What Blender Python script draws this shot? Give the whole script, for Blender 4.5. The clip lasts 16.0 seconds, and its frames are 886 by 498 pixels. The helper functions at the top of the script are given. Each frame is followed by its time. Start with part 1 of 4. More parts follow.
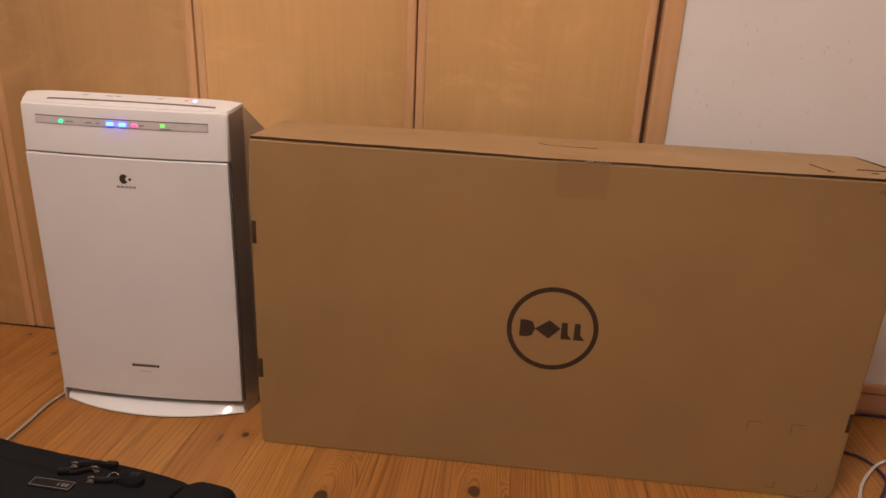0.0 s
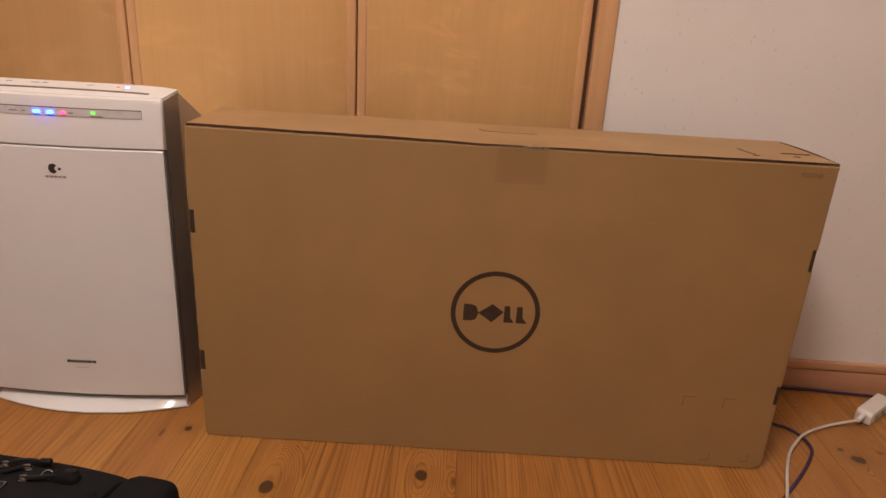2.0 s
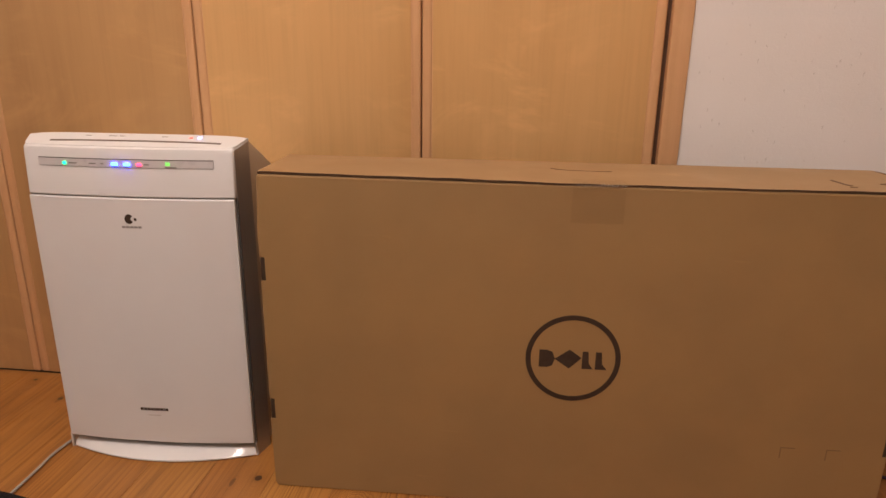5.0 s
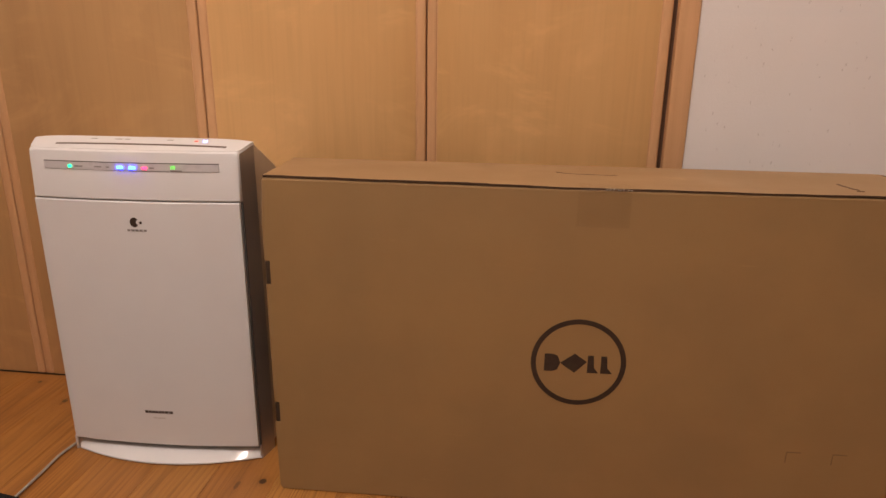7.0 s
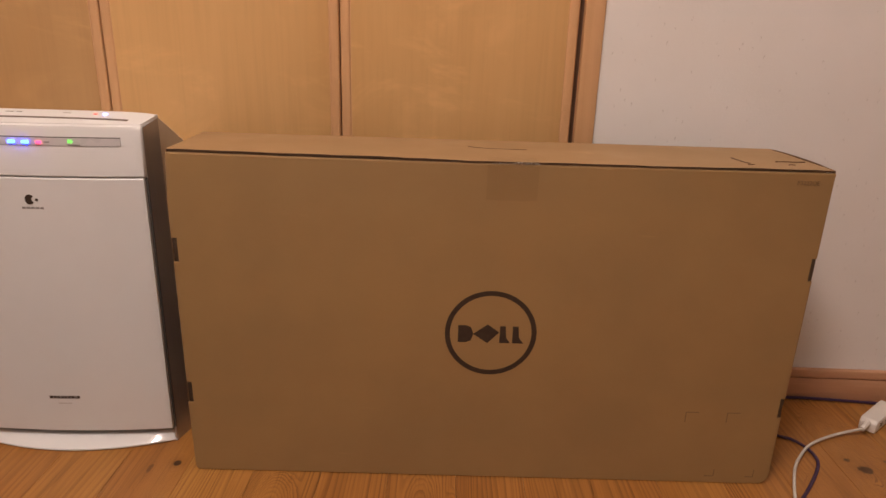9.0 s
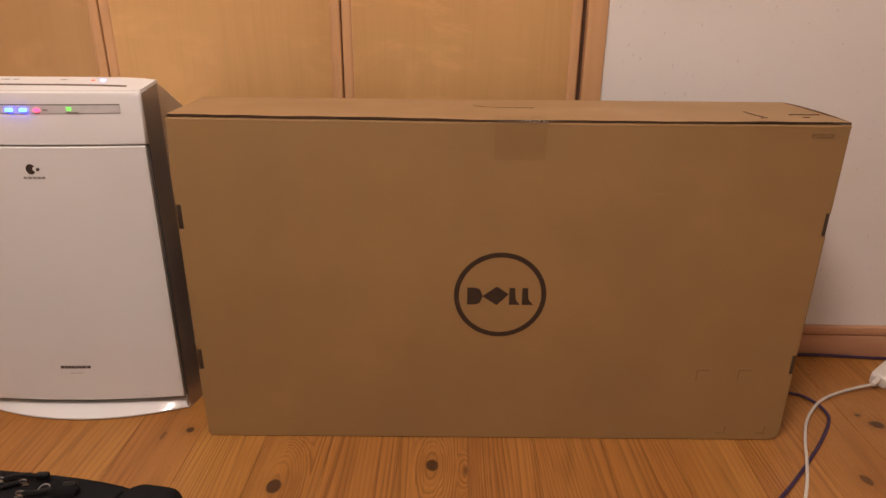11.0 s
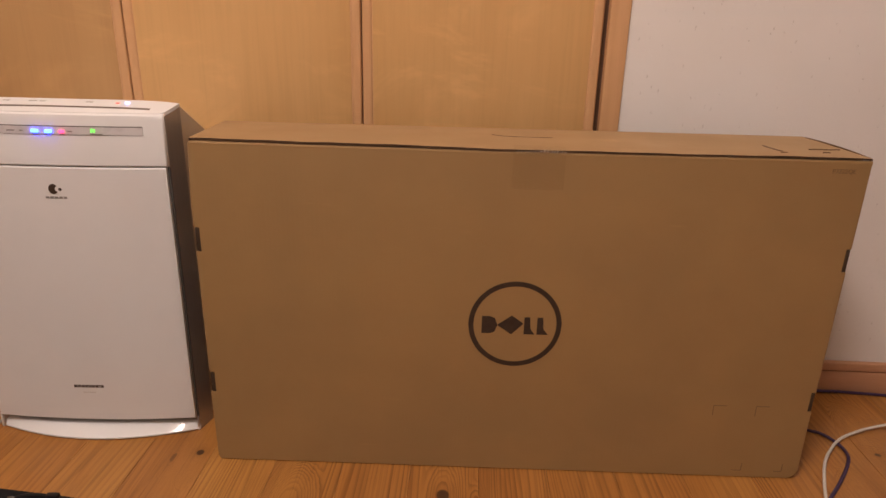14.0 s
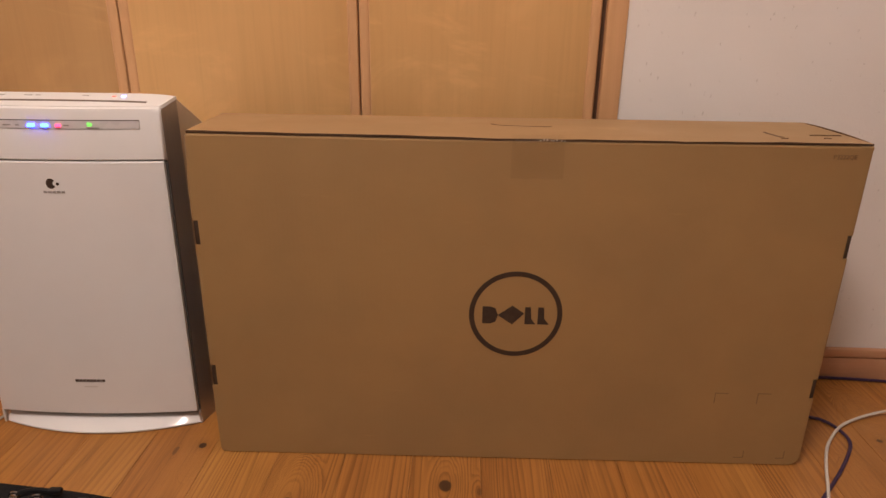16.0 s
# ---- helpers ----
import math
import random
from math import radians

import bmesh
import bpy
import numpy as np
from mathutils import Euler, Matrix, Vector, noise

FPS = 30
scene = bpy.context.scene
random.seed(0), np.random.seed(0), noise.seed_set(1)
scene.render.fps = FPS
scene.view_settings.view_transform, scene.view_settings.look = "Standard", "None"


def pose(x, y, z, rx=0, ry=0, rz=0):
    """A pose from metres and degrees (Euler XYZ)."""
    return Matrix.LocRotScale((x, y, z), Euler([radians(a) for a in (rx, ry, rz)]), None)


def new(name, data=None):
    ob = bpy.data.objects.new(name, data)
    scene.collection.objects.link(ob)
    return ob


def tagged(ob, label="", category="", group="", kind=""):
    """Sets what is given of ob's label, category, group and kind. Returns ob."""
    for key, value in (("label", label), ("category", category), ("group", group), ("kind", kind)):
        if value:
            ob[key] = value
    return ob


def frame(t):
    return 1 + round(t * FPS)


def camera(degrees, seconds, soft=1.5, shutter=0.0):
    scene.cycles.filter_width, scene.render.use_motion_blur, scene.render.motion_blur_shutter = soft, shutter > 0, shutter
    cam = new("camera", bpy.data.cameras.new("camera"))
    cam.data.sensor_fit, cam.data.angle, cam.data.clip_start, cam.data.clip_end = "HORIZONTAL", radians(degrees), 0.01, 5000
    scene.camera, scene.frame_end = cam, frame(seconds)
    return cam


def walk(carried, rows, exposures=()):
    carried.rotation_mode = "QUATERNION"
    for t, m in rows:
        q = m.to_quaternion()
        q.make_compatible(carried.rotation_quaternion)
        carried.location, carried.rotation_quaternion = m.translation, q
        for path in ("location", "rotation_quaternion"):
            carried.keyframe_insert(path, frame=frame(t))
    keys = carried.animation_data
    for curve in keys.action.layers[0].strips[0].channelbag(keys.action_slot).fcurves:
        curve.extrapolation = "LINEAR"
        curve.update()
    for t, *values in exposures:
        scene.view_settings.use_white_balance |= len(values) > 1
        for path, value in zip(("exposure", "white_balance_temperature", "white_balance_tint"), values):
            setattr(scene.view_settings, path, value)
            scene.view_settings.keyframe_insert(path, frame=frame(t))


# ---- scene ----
cam = camera(67.997, 16.0)
# seconds, x, y, z, yaw, pitch, roll
ROWS = [
    (0.0, 0.0000, 0.0000, 0.7050, 6.920, -19.431, -2.662),
    (0.5, 0.0003, 0.0042, 0.7061, 6.901, -19.795, -2.815),
    (1.0, -0.0011, 0.0030, 0.7063, 6.925, -19.515, -2.881),
    (1.5, 0.0029, 0.0014, 0.7023, 6.503, -19.382, -2.675),
    (1.75, 0.0086, -0.0028, 0.7008, 4.230, -19.800, -2.950),
    (2.0, 0.0135, -0.0070, 0.6987, 2.588, -19.897, -3.208),
    (2.5, 0.0196, -0.0051, 0.6989, 1.498, -19.735, -2.905),
    (3.0, 0.0102, 0.0012, 0.7026, 1.962, -19.283, -2.001),
    (3.5, 0.0066, 0.0069, 0.7047, 2.560, -18.790, -1.271),
    (4.0, -0.0048, 0.0137, 0.7091, 3.118, -18.359, -1.081),
    (4.5, -0.0157, 0.0250, 0.7083, 6.138, -17.687, -1.123),
    (4.7, -0.0164, 0.0246, 0.7028, 6.613, -17.180, -0.740),
    (7, -0.0223, 0.0262, 0.7072, 6.818, -17.105, -0.718),
    (7.5, -0.0141, 0.0243, 0.7037, 5.681, -17.403, -0.934),
    (8, -0.0013, 0.0201, 0.7009, 3.775, -17.751, -1.513),
    (8.5, 0.0084, 0.0206, 0.7005, 1.827, -18.358, -1.997),
    (8.7, 0.0117, 0.0206, 0.7015, 1.505, -18.458, -1.946),
    (10.8, 0.0071, 0.0292, 0.6903, 1.021, -21.501, -0.567),
    (11.0, 0.0061, 0.0293, 0.6896, 1.189, -21.553, -0.544),
    (11.5, 0.0032, 0.0340, 0.6916, 2.161, -21.801, -0.103),
    (11.8, -0.0060, 0.0346, 0.6950, 4.220, -21.270, 0.140),
    (12.0, -0.0102, 0.0349, 0.6963, 4.779, -20.958, 0.291),
    (12.5, -0.0165, 0.0365, 0.6991, 5.965, -20.442, 0.162),
    (13.0, -0.0188, 0.0375, 0.6961, 6.213, -20.214, -0.023),
    (13.2, -0.0144, 0.0360, 0.6958, 5.400, -20.040, -0.393),
    (13.5, -0.0077, 0.0337, 0.6953, 4.208, -19.769, -0.948),
    (14.0, -0.0007, 0.0325, 0.6955, 2.543, -19.579, -1.344),
    (14.5, -0.0015, 0.0327, 0.6952, 1.891, -19.780, -1.327),
    (15.0, -0.0001, 0.0338, 0.6928, 2.191, -19.971, -0.911),
    (15.5, 0.0008, 0.0338, 0.6941, 2.174, -20.144, -0.786),
    (16.0, 0.0003, 0.0355, 0.6938, 2.377, -20.356, -0.746),
]
walk(cam, [(t, pose(x, y, z, 90 + pitch, roll, yaw)) for t, x, y, z, yaw, pitch, roll in ROWS],
     exposures=[(0.0, -0.10), (1.5, -0.08), (2.5, 0.0), (4.5, 0.02), (7.0, -0.10), (8.5, -0.08), (11.0, 0.03), (13.0, 0.0), (16.0, 0.0)])

# ---- light ----
world = bpy.data.worlds.new("world")
scene.world = world
world.use_nodes = True
world.node_tree.nodes["Background"].inputs[0].default_value = (0.02, 0.02, 0.025, 1)
world.node_tree.nodes["Background"].inputs[1].default_value = 0.1

lamp = bpy.data.lights.new("ceiling_lamp", "POINT")
lamp.shadow_soft_size, lamp.energy, lamp.color = 0.23, 93.0, (1.0, 0.81, 0.725)
lamp_ob = new("ceiling_lamp", lamp)
lamp_ob.matrix_world = pose(-0.40, -0.16, 2.12)


# ---- small helpers ----
def empty(name, m, label, category, group=""):
    ob = new(name)
    ob.matrix_world = m
    ob.empty_display_size = 0.05
    return tagged(ob, label, category, group)


def finish(bm, name, material, smooth=True):
    me = bpy.data.meshes.new(name)
    bm.normal_update()
    if smooth:
        for f in bm.faces:
            f.smooth = True
        for e in bm.edges:
            if len(e.link_faces) == 2 and e.calc_face_angle(0) > 0.6:
                e.smooth = False
    bm.to_mesh(me)
    bm.free()
    me.materials.append(material)
    return me


def part(name, bm, material, parent, label=""):
    ob = new(name, finish(bm, name, material))
    ob.parent = parent
    return tagged(ob, label)


def thing(name, bm, material, label="", category="", kind="", group=""):
    ob = new(name, finish(bm, name, material))
    return tagged(ob, label, category, group, kind)


def block(x0, x1, y0, y1, z0, z1, bevel=0.0, segments=2, bm=None):
    own = bm is None
    b = bmesh.new()
    bmesh.ops.create_cube(b, size=1)
    for v in b.verts:
        v.co = Vector(((x0 + x1) / 2 + v.co.x * (x1 - x0), (y0 + y1) / 2 + v.co.y * (y1 - y0), (z0 + z1) / 2 + v.co.z * (z1 - z0)))
    if bevel > 0:
        bmesh.ops.bevel(b, geom=b.edges[:], offset=bevel, segments=segments, profile=0.5, affect="EDGES")
    if own:
        return b
    join(bm, b)
    return bm


def join(bm, other):
    me = bpy.data.meshes.new("tmp")
    other.to_mesh(me)
    other.free()
    bm.from_mesh(me)
    bpy.data.meshes.remove(me)


def smooth_path(points, steps=6):
    p = [Vector(q) for q in points]
    p = [p[0] * 2 - p[1]] + p + [p[-1] * 2 - p[-2]]
    out = []
    for i in range(1, len(p) - 2):
        for k in range(steps):
            t = k / steps
            a, b, c, d = p[i - 1:i + 3]
            out.append(0.5 * (2 * b + (c - a) * t + (2 * a - 5 * b + 4 * c - d) * t * t + (3 * b - a - 3 * c + d) * t ** 3))
    out.append(p[-2].copy())
    return out


def sweep(points, rx, rz=None, sides=10, steps=6):
    """A tube along the points, rx wide across and rz high."""
    rz = rz or rx
    path = smooth_path(points, steps)
    bm = bmesh.new()
    rings = []
    for i, c in enumerate(path):
        d = (path[min(i + 1, len(path) - 1)] - path[max(i - 1, 0)]).normalized()
        side = d.cross(Vector((0, 0, 1)))
        side = side.normalized() if side.length > 1e-4 else Vector((1, 0, 0))
        up = side.cross(d)
        rings.append([bm.verts.new(c + side * rx * math.cos(a) + up * rz * math.sin(a)) for a in (2 * math.pi * k / sides for k in range(sides))])
    for r, s in zip(rings, rings[1:]):
        for k in range(sides):
            bm.faces.new((r[k], r[(k + 1) % sides], s[(k + 1) % sides], s[k]))
    bm.faces.new(rings[0][::-1])
    bm.faces.new(rings[-1])
    bmesh.ops.recalc_face_normals(bm, faces=bm.faces[:])
    return bm


def prism(outline, v0, v1, bevel=0.0):
    """A flat outline in (u, z) made solid from depth v0 to v1."""
    bm = bmesh.new()
    a = [bm.verts.new((u, v0, z)) for u, z in outline]
    b = [bm.verts.new((u, v1, z)) for u, z in outline]
    bm.faces.new(a)
    bm.faces.new(b[::-1])
    n = len(a)
    for i in range(n):
        bm.faces.new((a[i], b[i], b[(i + 1) % n], a[(i + 1) % n]))
    bmesh.ops.recalc_face_normals(bm, faces=bm.faces[:])
    if bevel:
        bmesh.ops.bevel(bm, geom=bm.edges[:], offset=bevel, segments=2, profile=0.5, affect="EDGES")
    return bm


def disc(u, z, r, v0, v1, n=24, squash=1.0):
    return prism([(u + r * math.cos(2 * math.pi * k / n), z + squash * r * math.sin(2 * math.pi * k / n)) for k in range(n)], v0, v1)


# ---- materials ----
class Nodes:
    """A short way to write node materials."""

    def __init__(self, name, roughness=0.5, metallic=0.0):
        self.mat = bpy.data.materials.new(name)
        self.mat.use_nodes = True
        self.tree = self.mat.node_tree
        self.bsdf = self.tree.nodes["Principled BSDF"]
        self.bsdf.inputs["Roughness"].default_value = roughness
        self.bsdf.inputs["Metallic"].default_value = metallic

    def add(self, kind, **settings):
        n = self.tree.nodes.new(kind)
        if "operation" in settings:
            n.operation = settings["operation"]
        if "use_clamp" in settings:
            n.use_clamp = settings["use_clamp"]
        if "data_type" in settings:
            n.data_type = settings["data_type"]
        if "blend_type" in settings:
            n.blend_type = settings["blend_type"]
        if "interpolation_type" in settings:
            n.interpolation_type = settings["interpolation_type"]
        return n

    def put(self, socket, value):
        if isinstance(value, bpy.types.NodeSocket):
            self.tree.links.new(value, socket)
        elif isinstance(value, (tuple, list)) and len(value) == 3 and socket.type == "RGBA":
            socket.default_value = (*value, 1)
        else:
            socket.default_value = value

    def math(self, op, a, b=0.0, c=0.0, clamp=False):
        n = self.add("ShaderNodeMath", operation=op, use_clamp=clamp)
        for s, v in zip(n.inputs, (a, b, c)):
            self.put(s, v)
        return n.outputs[0]

    def vec(self, op, a, b=(0, 0, 0)):
        n = self.add("ShaderNodeVectorMath", operation=op)
        self.put(n.inputs[0], a)
        if op == "SCALE":
            self.put(n.inputs["Scale"], b)
        else:
            self.put(n.inputs[1], b)
        return n.outputs["Value"] if op in ("LENGTH", "DISTANCE", "DOT_PRODUCT") else n.outputs[0]

    def noise(self, vector, scale, detail=3.0, rough=0.55, distortion=0.0):
        n = self.add("ShaderNodeTexNoise")
        self.put(n.inputs["Vector"], vector)
        for k, v in (("Scale", scale), ("Detail", detail), ("Roughness", rough), ("Distortion", distortion)):
            n.inputs[k].default_value = v
        return n.outputs["Fac"]

    def span(self, value, a, b, c=0.0, d=1.0):
        n = self.add("ShaderNodeMapRange", interpolation_type="SMOOTHSTEP")
        for s, v in zip(n.inputs, (value, a, b, c, d)):
            self.put(s, v)
        return n.outputs[0]

    def mix(self, fac, a, b, blend="MIX"):
        n = self.add("ShaderNodeMix", data_type="RGBA", blend_type=blend)
        self.put(n.inputs[0], fac)
        self.put(n.inputs[6], a)
        self.put(n.inputs[7], b)
        return n.outputs[2]

    def place(self, kind="Object"):
        return self.add("ShaderNodeTexCoord").outputs[kind]

    def world(self):
        return self.add("ShaderNodeNewGeometry").outputs["Position"]

    def random(self):
        return self.add("ShaderNodeObjectInfo").outputs["Random"]

    def bump(self, height, strength=0.3, distance=0.001):
        n = self.add("ShaderNodeBump")
        n.inputs["Strength"].default_value = strength
        n.inputs["Distance"].default_value = distance
        self.put(n.inputs["Height"], height)
        self.put(self.bsdf.inputs["Normal"], n.outputs[0])

    def colour(self, value):
        self.put(self.bsdf.inputs["Base Color"], value)

    def rough(self, value):
        self.put(self.bsdf.inputs["Roughness"], value)


def plastic(name, colour, roughness, dirt=0.06, bump=0.1):
    m = Nodes(name, roughness)
    p = m.world()
    n = m.noise(p, 9, 4)
    m.colour(m.mix(m.span(n, 0.35, 0.75), colour, tuple(c * (1 - dirt) for c in colour)))
    m.rough(m.span(m.noise(p, 60, 3), 0.3, 0.7, roughness * 0.85, min(1, roughness * 1.15)))
    m.bump(m.noise(p, 900, 2), bump, 0.0002)
    return m.mat


def veneer(name, light, dark, grain=(14, 14, 0.9), roughness=0.38, figure=0.5):
    """Wood with its grain along the axis that has the small factor."""
    m = Nodes(name, roughness)
    r = m.random()
    p = m.vec("ADD", m.world(), m.vec("SCALE", (3.1, 1.7, 5.3), r))
    broad = m.noise(m.vec("MULTIPLY", p, grain), 1.0, 4, 0.6, 0.6)
    fine = m.noise(m.vec("MULTIPLY", p, tuple(g * 22 if g > 2 else g * 6 for g in grain)), 1.0, 3, 0.6)
    flame = m.noise(m.vec("MULTIPLY", p, tuple(g * 0.5 if g > 2 else g * 9 for g in grain)), 1.0, 4, 0.65, 1.2)
    c = m.mix(m.span(broad, 0.3, 0.7), light, dark)
    c = m.mix(m.math("MULTIPLY", m.span(fine, 0.42, 0.75), 0.15), c, tuple(q * 0.72 for q in dark))
    c = m.mix(m.math("MULTIPLY", m.span(flame, 0.5, 0.78), figure), c, tuple(min(1, q * 1.18) for q in light))
    m.colour(c)
    m.rough(m.span(fine, 0.3, 0.7, roughness * 0.9, roughness * 1.2))
    m.bump(fine, 0.12, 0.0004)
    return m.mat


# knots of the floor: x, y, radius across, stretch along the board, darkness
KNOTS = [(-0.0215, 0.857, 0.011, 0.9, 1.0), (-0.2555, 0.803, 0.0125, 0.9, 1.0), (-0.4293, 0.932, 0.007, 0.8, 1.0), (-0.468, 0.915, 0.004, 2.2, 0.6),
         (0.722, 1.012, 0.006, 0.6, 0.9), (0.741, 0.985, 0.015, 0.5, 0.94), (0.790, 1.010, 0.006, 0.6, 0.6), (0.642, 0.845, 0.010, 0.9, 0.85), (0.031, 0.845, 0.0045, 1.3, 0.6), (-0.930, 1.128, 0.006, 0.7, 0.9), (-1.036, 1.195, 0.005, 0.7, 0.9),
         (0.70, 0.78, 0.009, 1.0, 0.9)]


def pine():
    """Oiled pine boards: growth rings that run along y, bend round the knots and differ from board to board."""
    m = Nodes("pine_floor", 0.36)
    p = m.world()
    r = m.random()
    sep = m.add("ShaderNodeSeparateXYZ")
    m.put(sep.inputs[0], p)
    shift = m.vec("ADD", p, m.vec("SCALE", (7.3, 3.9, 0.0), r))
    slow = m.noise(m.vec("MULTIPLY", shift, (5.0, 0.42, 1.0)), 1.0, 2, 0.5)
    wav = m.noise(m.vec("MULTIPLY", shift, (13.0, 1.1, 1.0)), 1.0, 3, 0.5)
    field = m.math("ADD", sep.outputs[0], m.math("ADD", m.math("MULTIPLY", slow, 0.20), m.math("MULTIPLY", wav, 0.006)))
    rough = m.noise(m.vec("MULTIPLY", p, (1.0, 0.7, 0.0)), 75.0, 3, 0.6)
    dark = None
    halo = None
    for x, y, rad, stretch, power in KNOTS:
        d = m.vec("LENGTH", m.vec("MULTIPLY", m.vec("SUBTRACT", p, (x, y, 0)), (1.0, 1.0 / (1.5 * stretch), 0)))
        d = m.math("ADD", d, m.math("MULTIPLY", m.math("SUBTRACT", rough, 0.5), rad * (0.45 if power >= 0.95 else 1.3)))
        e = m.vec("LENGTH", m.vec("MULTIPLY", m.vec("SUBTRACT", p, (x, y, 0)), (1.0, 0.3, 0)))
        e = m.math("ADD", e, m.math("MULTIPLY", m.math("SUBTRACT", rough, 0.5), rad * 0.25))
        w = m.span(e, rad * 0.7, rad * 4.2, 0.85 * power * power, 0.0)
        n = m.add("ShaderNodeMix", data_type="FLOAT")
        m.put(n.inputs[0], w)
        m.put(n.inputs[2], field)
        m.put(n.inputs[3], m.math("MULTIPLY", e, 1.6))
        field = n.outputs[0]
        k = m.math("MULTIPLY", m.span(d, rad * 0.72, rad * 1.02, 1.0, 0.0), power)
        h = m.math("MULTIPLY", m.span(d, rad * 0.8, rad * 3.2, 1.0, 0.0), power)
        dark = k if dark is None else m.math("MAXIMUM", dark, k)
        halo = h if halo is None else m.math("MAXIMUM", halo, h)
    tint = m.add("ShaderNodeSeparateColor")
    m.put(tint.inputs[0], m.add("ShaderNodeObjectInfo").outputs["Color"])
    strength, close, red = tint.outputs[0], tint.outputs[1], tint.outputs[2]
    freq = m.math("MULTIPLY_ADD", close, 130.0, 45.0)
    jitter = m.noise(m.vec("MULTIPLY", shift, (48.0, 0.9, 1.0)), 1.0, 2, 0.5)
    count = m.math("MULTIPLY", m.math("ADD", field, m.math("MULTIPLY", jitter, 0.022)), freq)
    s = m.math("FRACT", count)
    white = m.add("ShaderNodeTexWhiteNoise")
    white.noise_dimensions = "1D"
    m.put(white.inputs["W"], m.math("FLOOR", count))
    each = m.span(white.outputs["Value"], 0.0, 1.0, 0.45, 1.0)
    fade = m.span(m.noise(m.vec("MULTIPLY", shift, (30.0, 2.2, 1.0)), 1.0, 3), 0.3, 0.7, 0.6, 1.0)
    ring = m.math("MULTIPLY", m.span(s, 0.30, 0.88), m.span(s, 0.90, 1.0, 1.0, 0.0))
    ring = m.math("MULTIPLY", ring, m.math("MULTIPLY", each, fade))
    fibre = m.noise(m.vec("MULTIPLY", shift, (420.0, 9.0, 1.0)), 1.0, 3, 0.6)
    patch = m.noise(m.vec("MULTIPLY", shift, (9.0, 1.6, 1.0)), 1.0, 3, 0.55)
    contrast = m.span(m.noise(m.vec("MULTIPLY", shift, (11.0, 0.8, 1.0)), 1.0, 1), 0.35, 0.65, 0.75, 1.0)
    base = m.mix(m.span(patch, 0.3, 0.7), PINE_LIGHT, PINE_MID)
    board = m.mix(m.math("MULTIPLY", red, 0.75), base, PINE_RED)
    # broad flames where the saw met the rings flat
    flat = m.noise(m.vec("MULTIPLY", shift, (17.0, 1.7, 1.0)), 1.0, 3, 0.55, 0.8)
    board = m.mix(m.math("MULTIPLY", m.span(flat, 0.50, 0.64), 0.42), board, PINE_DEEP)
    c = m.mix(m.math("MULTIPLY", m.math("MULTIPLY", ring, strength), contrast), board, PINE_RING)
    c = m.mix(m.math("MULTIPLY", m.span(fibre, 0.45, 0.8), 0.42), c, PINE_RING)
    c = m.mix(m.math("MULTIPLY", halo, 0.22), c, PINE_RING)
    c = m.mix(m.math("MULTIPLY", dark, 0.9), c, (0.045, 0.02, 0.01))
    m.colour(c)
    m.rough(m.span(m.noise(p, 14, 4), 0.3, 0.7, 0.3, 0.46))
    m.bump(m.math("ADD", m.math("MULTIPLY", ring, 0.5), fibre), 0.12, 0.0004)
    return m.mat


def wallpaper():
    m = Nodes("wallpaper", 0.85)
    p = m.world()
    weave = m.noise(m.vec("MULTIPLY", p, (1, 1, 1.6)), 420, 3, 0.6)
    lumps = m.noise(p, 95, 3, 0.6, 0.8)
    # sparse scratch-like flecks pressed into the paper
    v = m.add("ShaderNodeTexVoronoi")
    wander = m.vec("SCALE", (0.6, 0.0, 1.0), m.math("MULTIPLY", m.noise(p, 130, 2), 0.012))
    m.put(v.inputs["Vector"], m.vec("MULTIPLY", m.vec("ADD", p, wander), (1.9, 1.0, 0.9)))
    v.inputs["Scale"].default_value = 40
    fleck = m.span(v.outputs["Distance"], 0.05, 0.16, 1.0, 0.0)
    pick = m.span(m.noise(p, 24, 2), 0.34, 0.46)
    mark = m.math("MULTIPLY", m.math("MULTIPLY", fleck, pick), m.span(m.noise(p, 300, 2), 0.42, 0.55))
    c = m.mix(m.span(m.noise(p, 3, 3), 0.3, 0.7), (0.77, 0.75, 0.73), (0.73, 0.71, 0.68))
    m.colour(m.mix(m.math("MULTIPLY", mark, 0.45), c, (0.42, 0.38, 0.35)))
    m.bump(m.math("SUBTRACT", m.math("ADD", m.math("MULTIPLY", weave, 0.6), lumps), m.math("MULTIPLY", mark, 0.8)), 0.5, 0.0010)
    return m.mat


